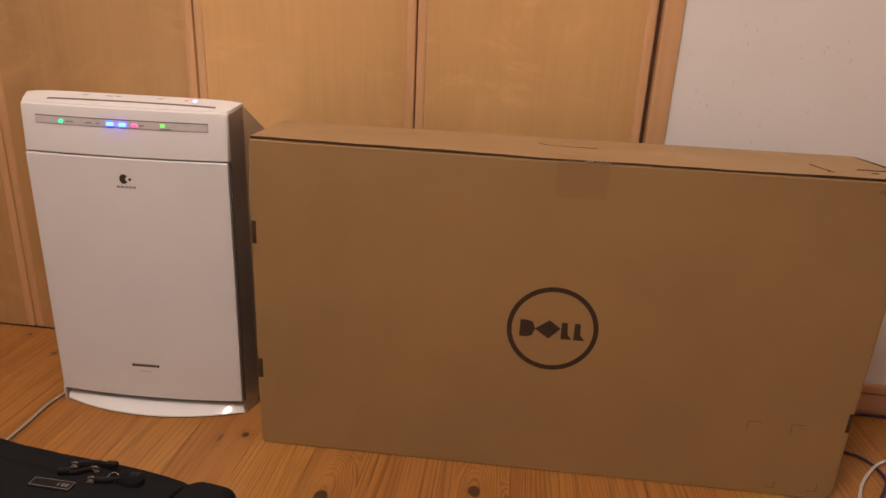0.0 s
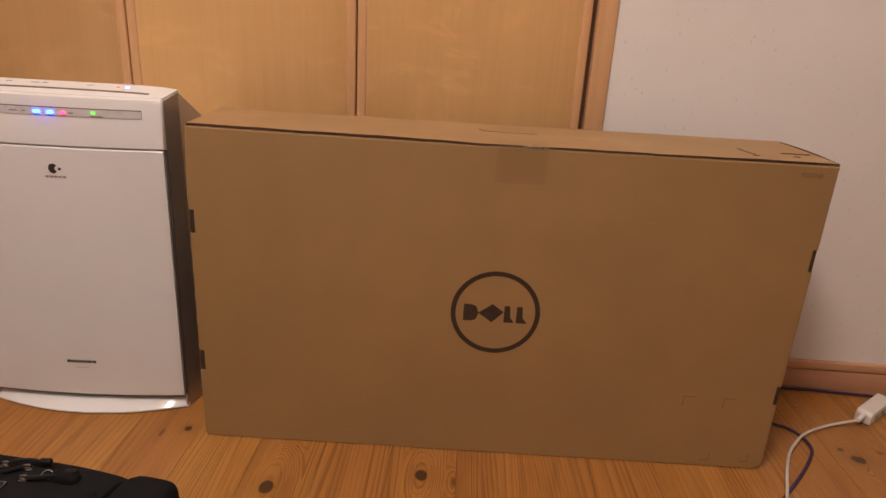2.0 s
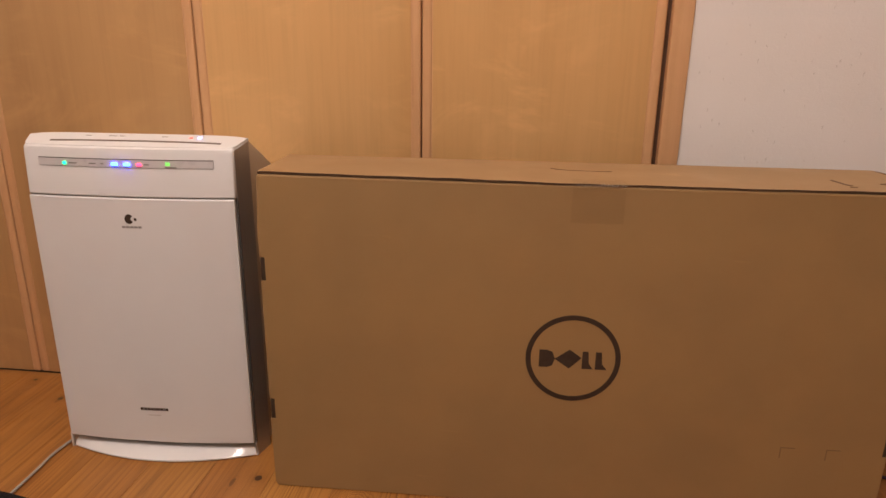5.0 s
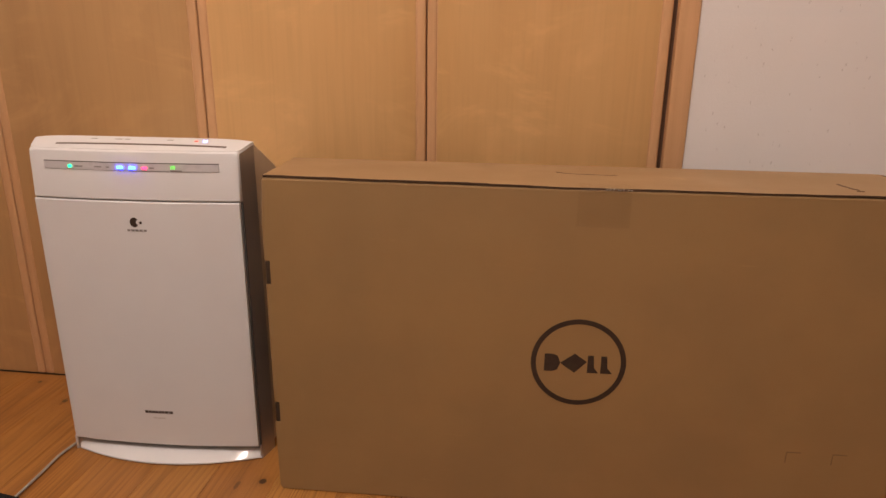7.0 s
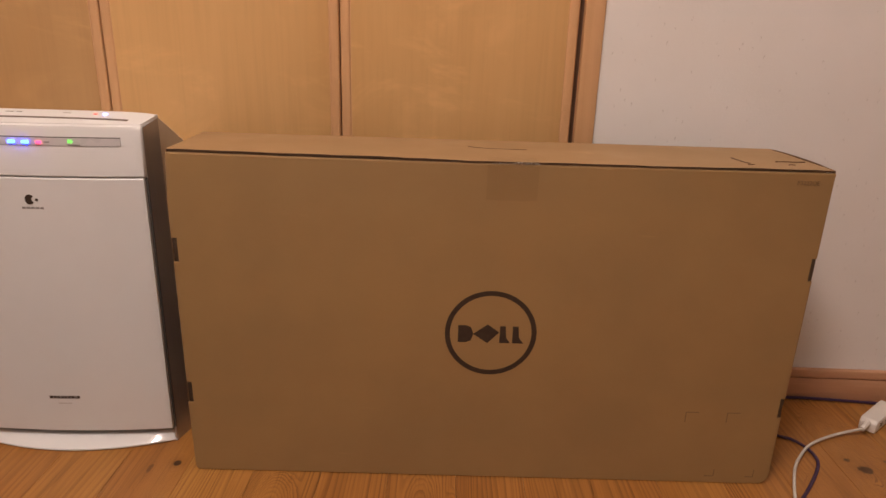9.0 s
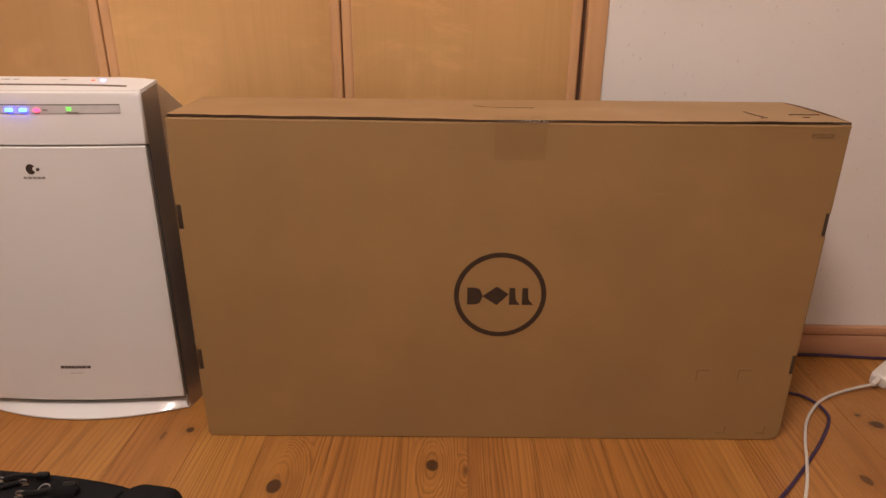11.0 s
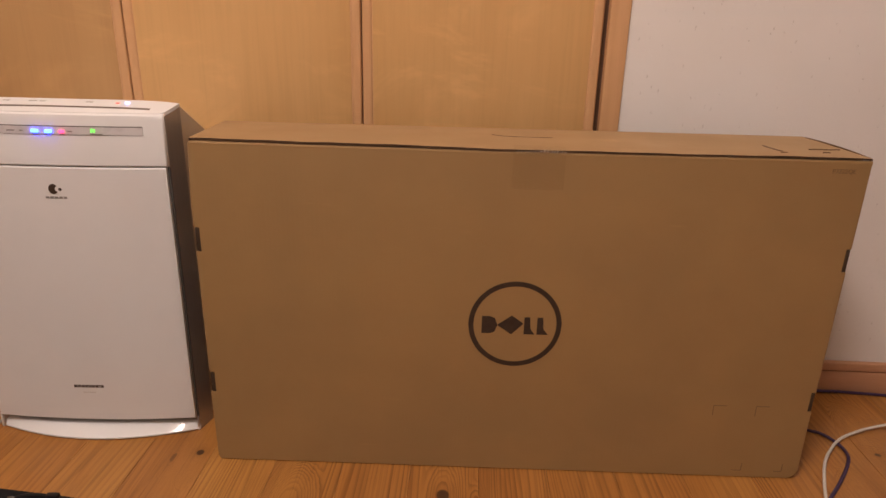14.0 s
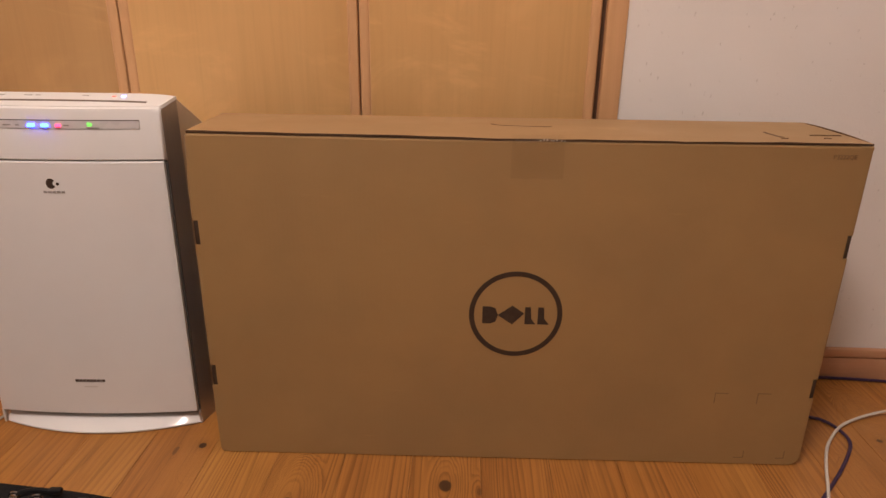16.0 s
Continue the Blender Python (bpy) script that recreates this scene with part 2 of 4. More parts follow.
def cardboard(name, colour, fold=1.0):
    m = Nodes(name, 0.75)
    p = m.place()
    broad = m.noise(p, 5, 4, 0.55)
    fibre = m.noise(m.vec("MULTIPLY", p, (60, 60, 260)), 1.0, 4, 0.65)
    specks = m.noise(p, 700, 2, 0.5)
    # faint lines of the flutes under the liner
    sep = m.add("ShaderNodeSeparateXYZ")
    m.put(sep.inputs[0], p)
    flute = m.math("SINE", m.math("MULTIPLY", sep.outputs[0], 900.0))
    dents = m.noise(m.vec("MULTIPLY", p, (1, 1, 1.7)), 7, 3, 0.5)
    c = m.mix(m.span(broad, 0.3, 0.7), colour, tuple(q * 0.9 for q in colour))
    c = m.mix(m.math("MULTIPLY", m.span(fibre, 0.45, 0.8), 0.08), c, tuple(q * 0.75 for q in colour))
    c = m.mix(m.math("MULTIPLY", m.span(specks, 0.62, 0.75), 0.25), c, tuple(q * 0.6 for q in colour))
    # rubbed streaks
    rub = m.noise(m.vec("MULTIPLY", p, (9, 9, 70)), 1.0, 4, 0.6)
    worn = m.math("MULTIPLY", m.span(rub, 0.62, 0.74), m.span(m.noise(p, 6, 2), 0.55, 0.68))
    c = m.mix(m.math("MULTIPLY", worn, 0.35), c, tuple(min(1, q * 1.5) for q in colour))
    m.colour(c)
    m.rough(m.span(broad, 0.3, 0.7, 0.55, 0.72))
    h = m.math("ADD", m.math("MULTIPLY", dents, 6.0 * fold), m.math("ADD", m.math("MULTIPLY", flute, 0.03), m.math("MULTIPLY", fibre, 0.12)))
    m.bump(h, 0.35, 0.0012)
    return m.mat


def fabric(name, colour):
    m = Nodes(name, 0.9)
    p = m.place()
    sep = m.add("ShaderNodeSeparateXYZ")
    m.put(sep.inputs[0], p)
    wa = m.math("SINE", m.math("MULTIPLY", sep.outputs[0], 4200.0))
    wb = m.math("SINE", m.math("MULTIPLY", sep.outputs[1], 4200.0))
    weave = m.math("MULTIPLY", wa, wb)
    lint = m.noise(p, 160, 4, 0.7)
    m.colour(m.mix(m.span(lint, 0.55, 0.8), colour, tuple(q * 1.5 for q in colour)))
    m.bump(m.math("ADD", m.math("MULTIPLY", weave, 0.3), m.math("MULTIPLY", m.noise(p, 26, 4), 4.0)), 0.5, 0.0015)
    m.bsdf.inputs["Specular IOR Level"].default_value = 0.15
    return m.mat


def brushed(name, colour, metal=0.75, gloss=0.43):
    m = Nodes(name, gloss, metal)
    p = m.place()
    n = m.noise(m.vec("MULTIPLY", p, (900, 900, 6)), 1.0, 3)
    m.colour(m.mix(m.span(n, 0.3, 0.7), colour, tuple(q * 0.92 for q in colour)))
    m.rough(m.span(n, 0.3, 0.7, gloss * 0.85, gloss * 1.15))
    m.bump(n, 0.1, 0.0003)
    return m.mat


def glow(name, colour, strength):
    m = Nodes(name, 0.3)
    m.colour(tuple(0.3 * c for c in colour))
    m.put(m.bsdf.inputs["Emission Color"], colour)
    m.bsdf.inputs["Emission Strength"].default_value = strength
    return m.mat


PINE_LIGHT, PINE_MID, PINE_RING = (0.470, 0.228, 0.056), (0.378, 0.167, 0.038), (0.110, 0.034, 0.008)
PINE_RED, PINE_DEEP = (0.372, 0.150, 0.037), (0.205, 0.078, 0.020)
M_PINE = pine()
M_DOOR = veneer("maple_veneer", (0.68, 0.425, 0.183), (0.59, 0.358, 0.145), (6, 6, 0.8), 0.38, 0.8)
# the same veneer darkened evenly: shade on the left leaves put into colour
M_DOOR_SHADED = veneer("maple_veneer_shaded", (0.535, 0.329, 0.145), (0.460, 0.275, 0.117), (6, 6, 0.8), 0.38, 0.7)
M_STILE = veneer("edge_wood", (0.655, 0.395, 0.205), (0.59, 0.345, 0.168), (40, 40, 2.0), 0.42, 0.2)
M_TRIM = veneer("trim_wood", (0.55, 0.308, 0.180), (0.485, 0.258, 0.142), (2.0, 40, 40), 0.45, 0.2)
M_PAPER = wallpaper()
M_CEILING = plastic("ceiling_paper", (0.78, 0.77, 0.74), 0.9)
M_DARK = plastic("dark_gap", (0.03, 0.02, 0.015), 0.8)
M_CARD = cardboard("cardboard", (0.328, 0.205, 0.085))
M_WORN = cardboard("worn_cardboard", (0.46, 0.33, 0.19))
# lighter copy of the cardboard: lamplight on the lid put into its colour
M_CARD_LIT = cardboard("cardboard_lit", (0.355, 0.223, 0.104), 0.6)
M_CARD_EDGE = cardboard("cardboard_edge", (0.048, 0.025, 0.012))
M_INK = plastic("printed_ink", (0.040, 0.023, 0.014), 0.7)
M_INK_PALE = plastic("faint_ink", (0.195, 0.122, 0.056), 0.7)
M_WHITE = plastic("white_plastic", (0.715, 0.725, 0.725), 0.38, 0.03)
M_GLOSS = plastic("glossy_white_plastic", (0.77, 0.775, 0.77), 0.07, 0.03, 0.02)
M_REAR = plastic("pale_rear_plastic", (0.66, 0.62, 0.57), 0.5)
M_SILVER = brushed("silver_side", (0.44, 0.435, 0.44), 0.8, 0.38)
M_GAP_DEEP = plastic("deep_gap_shade", (0.055, 0.05, 0.047), 0.35)
M_STRIP = plastic("grey_display", (0.56, 0.55, 0.56), 0.3, 0.03, 0.02)
M_STRIP_EDGE = plastic("display_edge", (0.10, 0.09, 0.09), 0.4)
M_GREY_INK = plastic("grey_print", (0.25, 0.24, 0.23), 0.5)
M_BAG = fabric("black_fabric", (0.0105, 0.0108, 0.0125))
M_STRAP = fabric("black_strap", (0.008, 0.008, 0.009))
M_RUBBER = plastic("black_rubber", (0.008, 0.008, 0.009), 0.5)
M_RUBBER.node_tree.nodes["Principled BSDF"].inputs["Specular IOR Level"].default_value = 0.25
M_PULL = plastic("dark_pull", (0.007, 0.007, 0.008), 0.6)
M_PULL.node_tree.nodes["Principled BSDF"].inputs["Specular IOR Level"].default_value = 0.2
M_METAL = brushed("zip_metal", (0.42, 0.42, 0.43), 1.0, 0.16)
M_BADGE = plastic("badge_line", (0.17, 0.165, 0.165), 0.5)
M_CORD = plastic("white_cord", (0.62, 0.59, 0.54), 0.45)
M_CORD_GREY = plastic("grey_cord", (0.38, 0.345, 0.295), 0.5)
M_BLUE = plastic("blue_cable", (0.042, 0.021, 0.066), 0.5)
M_BLACK_CORD = plastic("black_cord", (0.02, 0.02, 0.02), 0.5)
M_SOCKET = plastic("white_socket", (0.74, 0.71, 0.66), 0.4)


def tape_material():
    m = Nodes("clear_tape", 0.32)
    m.colour((0.16, 0.095, 0.04))
    m.bsdf.inputs["Alpha"].default_value = 0.085
    m.bump(m.noise(m.place(), 25, 2), 0.15, 0.0006)
    return m.mat


M_TAPE = tape_material()
M_NOTCH = plastic("dark_notch", (0.045, 0.029, 0.020), 0.5)
M_SEAM = plastic("shaded_wood", (0.085, 0.04, 0.019), 0.7)
M_DIM = plastic("plain_wall", (0.52, 0.48, 0.43), 0.9)
M_SLOT = plastic("slot_shade", (0.13, 0.10, 0.08), 0.5)
M_KEY = plastic("key_print", (0.52, 0.50, 0.48), 0.5)
M_CUT = plastic("cut_card", (0.12, 0.062, 0.03), 0.8)
M_GAP = plastic("shaded_gap", (0.10, 0.078, 0.06), 0.7)

# ---- the room ----
WALL_Y = 1.2247
X0, X1, Y0, TOP = -3.0, 2.7, -3.3, 2.42
SEAMS = [-1.468, -1.0444, -0.6154, -0.1951, 0.2215]
JAMB, CASE = 0.2285, 0.2632
DOOR_TOP = 2.0

thing("wall_south", block(X0 - 0.12, X1 + 0.12, Y0 - 0.12, Y0, 0, TOP), M_DIM, "plain pale wall", "wall", "structure")
thing("wall_west", block(X0 - 0.12, X0, Y0, WALL_Y, 0, TOP), M_DIM, "plain pale wall", "wall", "structure")
thing("wall_east", block(X1, X1 + 0.12, Y0, WALL_Y, 0, TOP), M_DIM, "plain pale wall", "wall", "structure")
thing("ceiling", block(X0 - 0.12, X1 + 0.12, Y0 - 0.12, WALL_Y + 0.7, TOP, TOP + 0.1), M_CEILING, "plain white ceiling", "ceiling", "structure")

# the closet wall: a solid piece on each side of the opening and one over it
bm = block(CASE - 0.006, X1 + 0.12, WALL_Y, WALL_Y + 0.12, 0, TOP)
block(X0 - 0.12, SEAMS[0] - 0.035, WALL_Y, WALL_Y + 0.12, 0, TOP, bm=bm)
block(SEAMS[0] - 0.035, CASE - 0.006, WALL_Y, WALL_Y + 0.12, DOOR_TOP + 0.04, TOP, bm=bm)
thing("wall_north", bm, M_PAPER, "white textured wallpaper wall with pressed flecks", "wall", "structure")
bm = block(X0, X1, WALL_Y + 0.6, WALL_Y + 0.66, 0, TOP)
block(SEAMS[0] - 0.06, SEAMS[0] - 0.04, WALL_Y + 0.12, WALL_Y + 0.6, 0, TOP, bm=bm)
block(CASE, CASE + 0.02, WALL_Y + 0.12, WALL_Y + 0.6, 0, TOP, bm=bm)
thing("wall_closet", bm, M_PAPER, "plain inside of the closet", "wall", "structure")

# casing round the closet opening
casing = empty("trim_closet", pose(0, 0, 0), "pinkish wooden casing round the closet doors", "door frame")
casing["kind"] = "structure"
part("jamb", block(JAMB, CASE, WALL_Y - 0.006, WALL_Y + 0.10, 0, DOOR_TOP + 0.035, 0.0025), M_STILE, casing)
part("jamb", block(SEAMS[0] - 0.035, SEAMS[0] - 0.003, WALL_Y - 0.006, WALL_Y + 0.10, 0, DOOR_TOP + 0.035, 0.0025), M_STILE, casing)
part("head", block(SEAMS[0] - 0.003, JAMB, WALL_Y - 0.006, WALL_Y + 0.10, DOOR_TOP + 0.005, DOOR_TOP + 0.035, 0.002), M_TRIM, casing)
part("stop", block(JAMB - 0.006, JAMB, WALL_Y + 0.028, WALL_Y + 0.10, 0, DOOR_TOP, 0.001), M_SEAM, casing)
# dark block added in the gap under the doors to draw its shade
part("sill_gap", block(SEAMS[0], JAMB - 0.006, WALL_Y + 0.003, WALL_Y + 0.03, 0.0004, 0.0040), M_DARK, casing, "dark strip standing in for the shade under the doors")
for x in SEAMS[1:]:
    part("seam_backing", block(x - 0.006, x + 0.0068, WALL_Y + 0.012, WALL_Y + 0.03, 0.008, DOOR_TOP - 0.002), M_SEAM, casing)


def closet_door(name, a, b, face):
    """One leaf: a veneered field between two solid edge strips, with a groove beside each strip."""
    door = empty(name, pose(a, WALL_Y, 0), "maple veneered folding closet door leaf, closed", "door")
    door["kind"] = "structure"
    w, z0, g = b - a, 0.0042, 0.0011
    part("field", block(0.0195, w - 0.0195, 0.002, 0.026, z0, DOOR_TOP, 0.0012), face, door)
    part("edge_strip", block(g, 0.0185, 0, 0.028, z0, DOOR_TOP, 0.004, 3), M_STILE, door, "pinkish solid wood edge strip")
    part("edge_strip", block(w - 0.0185, w - g, 0, 0.028, z0, DOOR_TOP, 0.004, 3), M_STILE, door, "pinkish solid wood edge strip")
    part("groove", block(0.012, w - 0.012, 0.0030, 0.025, z0 + 0.001, DOOR_TOP - 0.002), M_STILE, door)
    return door


# the two left leaves take the darkened copy, for the shade there
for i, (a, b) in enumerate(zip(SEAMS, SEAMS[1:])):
    closet_door("door_%d" % (i + 1), a, b, M_DOOR_SHADED if i < 2 else M_DOOR)

# baseboard with a lip along its top
base = empty("baseboard", pose(0, 0, 0), "pinkish wooden baseboard with a grooved top lip", "baseboard")
base["kind"] = "structure"
part("board", block(CASE, X1, WALL_Y - 0.009, WALL_Y, 0.0, 0.0475, 0.001), M_TRIM, base)
part("lip", block(CASE, X1, WALL_Y - 0.0115, WALL_Y, 0.0493, 0.068, 0.003, 3), M_TRIM, base)
part("groove", block(CASE, X1, WALL_Y - 0.006, WALL_Y, 0.0475, 0.0493), M_DARK, base)

# ---- cardboard monitor carton ----
BW, BD, BH = 0.9372, 0.177, 0.5255
carton = empty("cardboard_box", pose(-0.3884, 0.9185, 0, 0, 0, math.degrees(0.0198)), "large brown cardboard monitor box standing upright on the floor", "box")
RACK = -0.009  # the box leans a little out of square
LEFT = -0.0053  # its worn upright edge bulges a little


def notched(w, h, corner):
    """The front sheet: rounded lower corners and hand-hole notches in both upright edges."""
    n, out = 5, []
    for k in range(n + 1):
        a = math.pi + math.pi / 2 * k / n
        out.append((LEFT + 0.0015 + corner * 0.45 + corner * 0.45 * math.cos(a), corner * 0.45 + corner * 0.45 * math.sin(a)))
    for k in range(n + 1):
        a = 1.5 * math.pi + math.pi / 2 * k / n
        out.append((w - corner + corner * math.cos(a), corner + corner * math.sin(a)))
    for lo, hi in ((0.126, 0.161), (0.3596, 0.3955)):
        out += [(w, lo), (w - 0.0078, lo), (w - 0.0078, hi), (w, hi)]
    out += [(w, h - 0.0046), (w * 0.48, h - 0.0050), (LEFT + 0.004, h - 0.0026), (LEFT + 0.0028, h - 0.030), (LEFT, h - 0.075)]
    for lo, hi in ((0.3618, 0.3995), (0.126, 0.1628)):
        out += [(LEFT, hi), (0.0034, hi), (0.0034, lo), (LEFT, lo)]
    return [(u, max(z, 0.0016)) for u, z in out]


def rise(u):
    """The fold runs a little higher towards one end."""
    return 0.0030 * max(0.0, 1 - u / 0.45)


bm = prism(notched(BW, BH, 0.022), 0.0, 0.006)
folds = [e for e in bm.edges if all(v.co.y < 0.001 and (v.co.x < 0.003 or v.co.x > BW - 0.0005) and v.co.z > 0.02 for v in e.verts)
         and abs(e.verts[0].co.z - e.verts[1].co.z) > 0.02]
bmesh.ops.bevel(bm, geom=folds, offset=0.0026, segments=3, profile=0.5, affect="EDGES")
part("front_panel", bm, M_CARD, carton)
bm = block(0.008, BW - 0.008, 0.0055, BD - 0.005, 0.004, BH - 0.010)
for v in bm.verts:
    v.co.x += RACK * v.co.y / BD
for u0, u1, lo, hi in ((LEFT + 0.001, 0.0044, 0.3618, 0.3995), (LEFT + 0.001, 0.0044, 0.126, 0.1628), (BW - 0.0085, BW - 0.0008, 0.3596, 0.3955), (BW - 0.0085, BW - 0.0008, 0.126, 0.161)):
    part("lock_clip", block(u0, u1, 0.0016, 0.024, lo + 0.0005, hi - 0.0005, 0.001), M_NOTCH, carton, "dark block filling a hand-hole notch")
part("inner_carton", bm, M_CARD_EDGE, carton, "darker inside layer in the hand holes")


def side(u0, u1, holes):
    """A side sheet, left open behind each notch."""
    bm = bmesh.new()
    z = 0.003
    for lo, hi in holes + [(BH - 0.006, BH)]:
        block(u0, u1, 0.005, BD, z, lo, 0.0015, bm=bm)
        if hi < BH:
            block(u0, u1, 0.022, BD, lo, hi, bm=bm)
        z = hi
    for v in bm.verts:
        v.co.x += RACK * v.co.y / BD
    return bm


part("side_panel", side(LEFT + 0.0025, LEFT + 0.0075, [(0.126, 0.1628), (0.3618, 0.3995)]), M_CARD, carton)
part("side_panel", side(BW - 0.005, BW, [(0.126, 0.161), (0.3596, 0.3955)]), M_CARD, carton)
bm = block(0.005, BW - 0.005, BD - 0.005, BD, 0.003, BH - 0.006, 0.0015)
for v in bm.verts:
    v.co.x += RACK
part("back_panel", bm, M_CARD, carton)
part("bottom_panel", block(0.012, BW - 0.02, 0.006, BD - 0.004, 0.0, 0.004), M_CARD, carton)

# the lid: a sheet that stops short of the front fold and shows its fluted edge
bm = bmesh.new()
n = 60
top_v, bot_v = [], []
for k in range(n + 1):
    u = 0.001 + (BW - 0.002) * k / n
    sag = 0.0005 * math.sin(u * 9.0) + 0.0004 * math.sin(u * 23.0 + 1.0) + 0.00025 * math.sin(u * 71.0) + rise(u)
    bow = 0.0035 * math.sin(math.pi * u / BW)
    row_t, row_b = [], []
    for v, lift in ((0.0015, 0.0), (0.03, 0.001), (0.09, 0.002), (BD, 0.0)):
        row_t.append(bm.verts.new((u + RACK * v / BD, v, BH + sag * (1 - v / BD) + lift * bow / 0.0035)))
        row_b.append(bm.verts.new((u + RACK * v / BD, v, BH - 0.0036 + 0.0013 * u / BW + sag * (1 - v / BD) + lift * bow / 0.0035)))
    top_v.append(row_t)
    bot_v.append(row_b)
for k in range(n):
    for j in range(3):
        bm.faces.new((top_v[k][j], top_v[k + 1][j], top_v[k + 1][j + 1], top_v[k][j + 1]))
        bm.faces.new((bot_v[k][j], bot_v[k][j + 1], bot_v[k + 1][j + 1], bot_v[k + 1][j]))
    bm.faces.new((top_v[k][3], top_v[k + 1][3], bot_v[k + 1][3], bot_v[k][3]))
for row in ((0, 1), (n, -1)):
    t, b = top_v[row[0]], bot_v[row[0]]
    for j in range(3):
        bm.faces.new((t[j], t[j + 1], b[j + 1], b[j]))
front_edge = [(top_v[k][0].co.copy(), bot_v[k][0].co.copy()) for k in range(n + 1)]
bmesh.ops.recalc_face_normals(bm, faces=bm.faces[:])
part("lid", bm, M_CARD_LIT, carton, "top flap of the box")
bm = bmesh.new()
for k in range(n):
    a, b = front_edge[k]
    c, d = front_edge[k + 1]
    j = 0.0004 * math.sin(k * 2.3)
    q = [bm.verts.new(p + Vector((0, j, 0))) for p in (b, d, c, a)]
    bm.faces.new(q)
liner = bmesh.new()
for k in range(n):
    a, b = front_edge[k]
    j = 0.0012 + 0.0002 * math.sin(k * 5.1)
    mid = (a + b) / 2
    c, d = front_edge[k + 1]
    far = (c + d) / 2
    wide = 0.00035 + 0.00015 * math.sin(k * 3.7)
    liner.faces.new([liner.verts.new(p + Vector((0, -j * 0.6, h))) for p, h in ((mid, -wide), (far, -wide), (far, wide), (mid, wide))])
part("middle_liner", liner, M_CUT, carton, "brown middle liner of the cut edge")
part("fluted_edge", bm, M_CARD_EDGE, carton, "dark corrugated edge of the lid")
# rounded fold of the front sheet under the lid
part("front_fold", sweep([(LEFT + 0.006, 0.004, BH - 0.0038), (BW * 0.15, 0.004, BH - 0.0050), (BW * 0.3, 0.004, BH - 0.0060), (BW * 0.48, 0.004, BH - 0.0070), (BW * 0.7, 0.004, BH - 0.0068), (BW - 0.0005, 0.004, BH - 0.0064)], 0.0042, 0.0036, 10, 12), M_CARD, carton)

part("worn_edge", sweep([(LEFT + 0.0052, 0.0004, BH - 0.004), (LEFT + 0.0046, 0.0004, BH - 0.012), (LEFT + 0.0042, 0.0004, BH - 0.028), (LEFT + 0.0030, 0.0004, BH - 0.048)], 0.0010, 0.0007, 6), M_WORN, carton, "pale rubbed corner edge")
# slits cut into the lid and the torn flap corner
part("finger_slit", sweep([(0.424, 0.104, BH + 0.0018), (0.440, 0.093, BH + 0.0018), (0.470, 0.089, BH + 0.0018), (0.505, 0.088, BH + 0.0018), (0.513, 0.091, BH + 0.0018)], 0.0008, 0.0006, 6), M_CUT, carton)


def slit(points, width):
    """A dark cut with ragged lips, lying on the lid."""
    return sweep([(u, v, BH + 0.0014) for u, v in points], width * 1.15, 0.0008, 6)


part("lid_cut", slit([(0.8195, 0.074), (0.8205, 0.062), (0.8232, 0.052), (0.8240, 0.044), (0.8290, 0.034)], 0.0022), M_CUT, carton)
part("lid_cut", slit([(0.876, 0.054), (0.890, 0.0565), (0.904, 0.055), (0.921, 0.0575)], 0.0011), M_CUT, carton)
part("lid_cut", slit([(0.884, 0.030), (0.888, 0.0335), (0.894, 0.031)], 0.0008), M_CUT, carton)
part("lid_cut", slit([(0.822, 0.024), (0.832, 0.026)], 0.0010), M_CUT, carton)
part("side_tuck", sweep([(BW - 0.0005, 0.004, BH - 0.001), (BW - 0.002, 0.06, BH + 0.0005), (BW - 0.006, 0.12, BH + 0.0006), (BW - 0.012, 0.165, BH)], 0.0012, 0.0012, 8), M_CUT, carton, "dark edge of the side flap")

# clear tape over the front fold, with a folded strip on the lid
bm = bmesh.new()
prof = [(-0.0012, 0.4700), (-0.0012, 0.4850), (-0.0014, 0.5050), (-0.0016, 0.5200), (-0.0010, 0.5262), (0.0015, BH + 0.0016), (0.010, BH + 0.0016), (0.022, BH + 0.0016)]
cols = []
for k in range(13):
    u = 0.4485 + 0.0722 * k / 12
    cols.append([bm.verts.new((u, v - 0.0005 * abs(math.sin(k * 1.7)), z + 0.0006 * math.sin(k * 1.3 + 9 * v))) for v, z in prof])
for a, b in zip(cols, cols[1:]):
    for j in range(len(prof) - 1):
        bm.faces.new((a[j], b[j], b[j + 1], a[j + 1]))
part("tape", bm, M_TAPE, carton, "strip of clear packing tape over the fold")
# pale slivers along the tape edge, its glints put into colour and shape
bm = bmesh.new()
glints = random.Random(5)
for k in range(15):
    u = 0.4530 + 0.0046 * k + 0.0022 * glints.random()
    tall = (0.35 + 0.65 * glints.random()) * (1.0 if k > 6 else 0.45)
    wide = (0.0005 + 0.0005 * glints.random()) * (1.0 if k > 6 else 0.35)
    join(bm, sweep([(u, -0.0022, BH - 0.0028), (u + 0.0006, -0.0026, BH - 0.0028 + 0.0016 * tall), (u + 0.0010 * glints.random(), -0.0016, BH - 0.0028 + 0.0030 * tall)], wide, 0.0003, 6, 3))
M_GLINT = plastic("pale_glint", (0.75, 0.70, 0.62), 0.08, 0.05, 0.0)
part("tape_wrinkle", bm, M_GLINT, carton, "pale slivers painted as glints on the wrinkled tape edge")

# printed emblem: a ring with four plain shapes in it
U0, Z0 = 0.4662, 0.2608
ring = bmesh.new()
n = 72
loops = []
for r, v in ((0.0698, 0.001), (0.0698, -0.0004), (0.0622, -0.0004), (0.0622, 0.001)):
    loops.append([ring.verts.new((U0 + r * math.cos(2 * math.pi * k / n), v, Z0 + r * math.sin(2 * math.pi * k / n))) for k in range(n)])
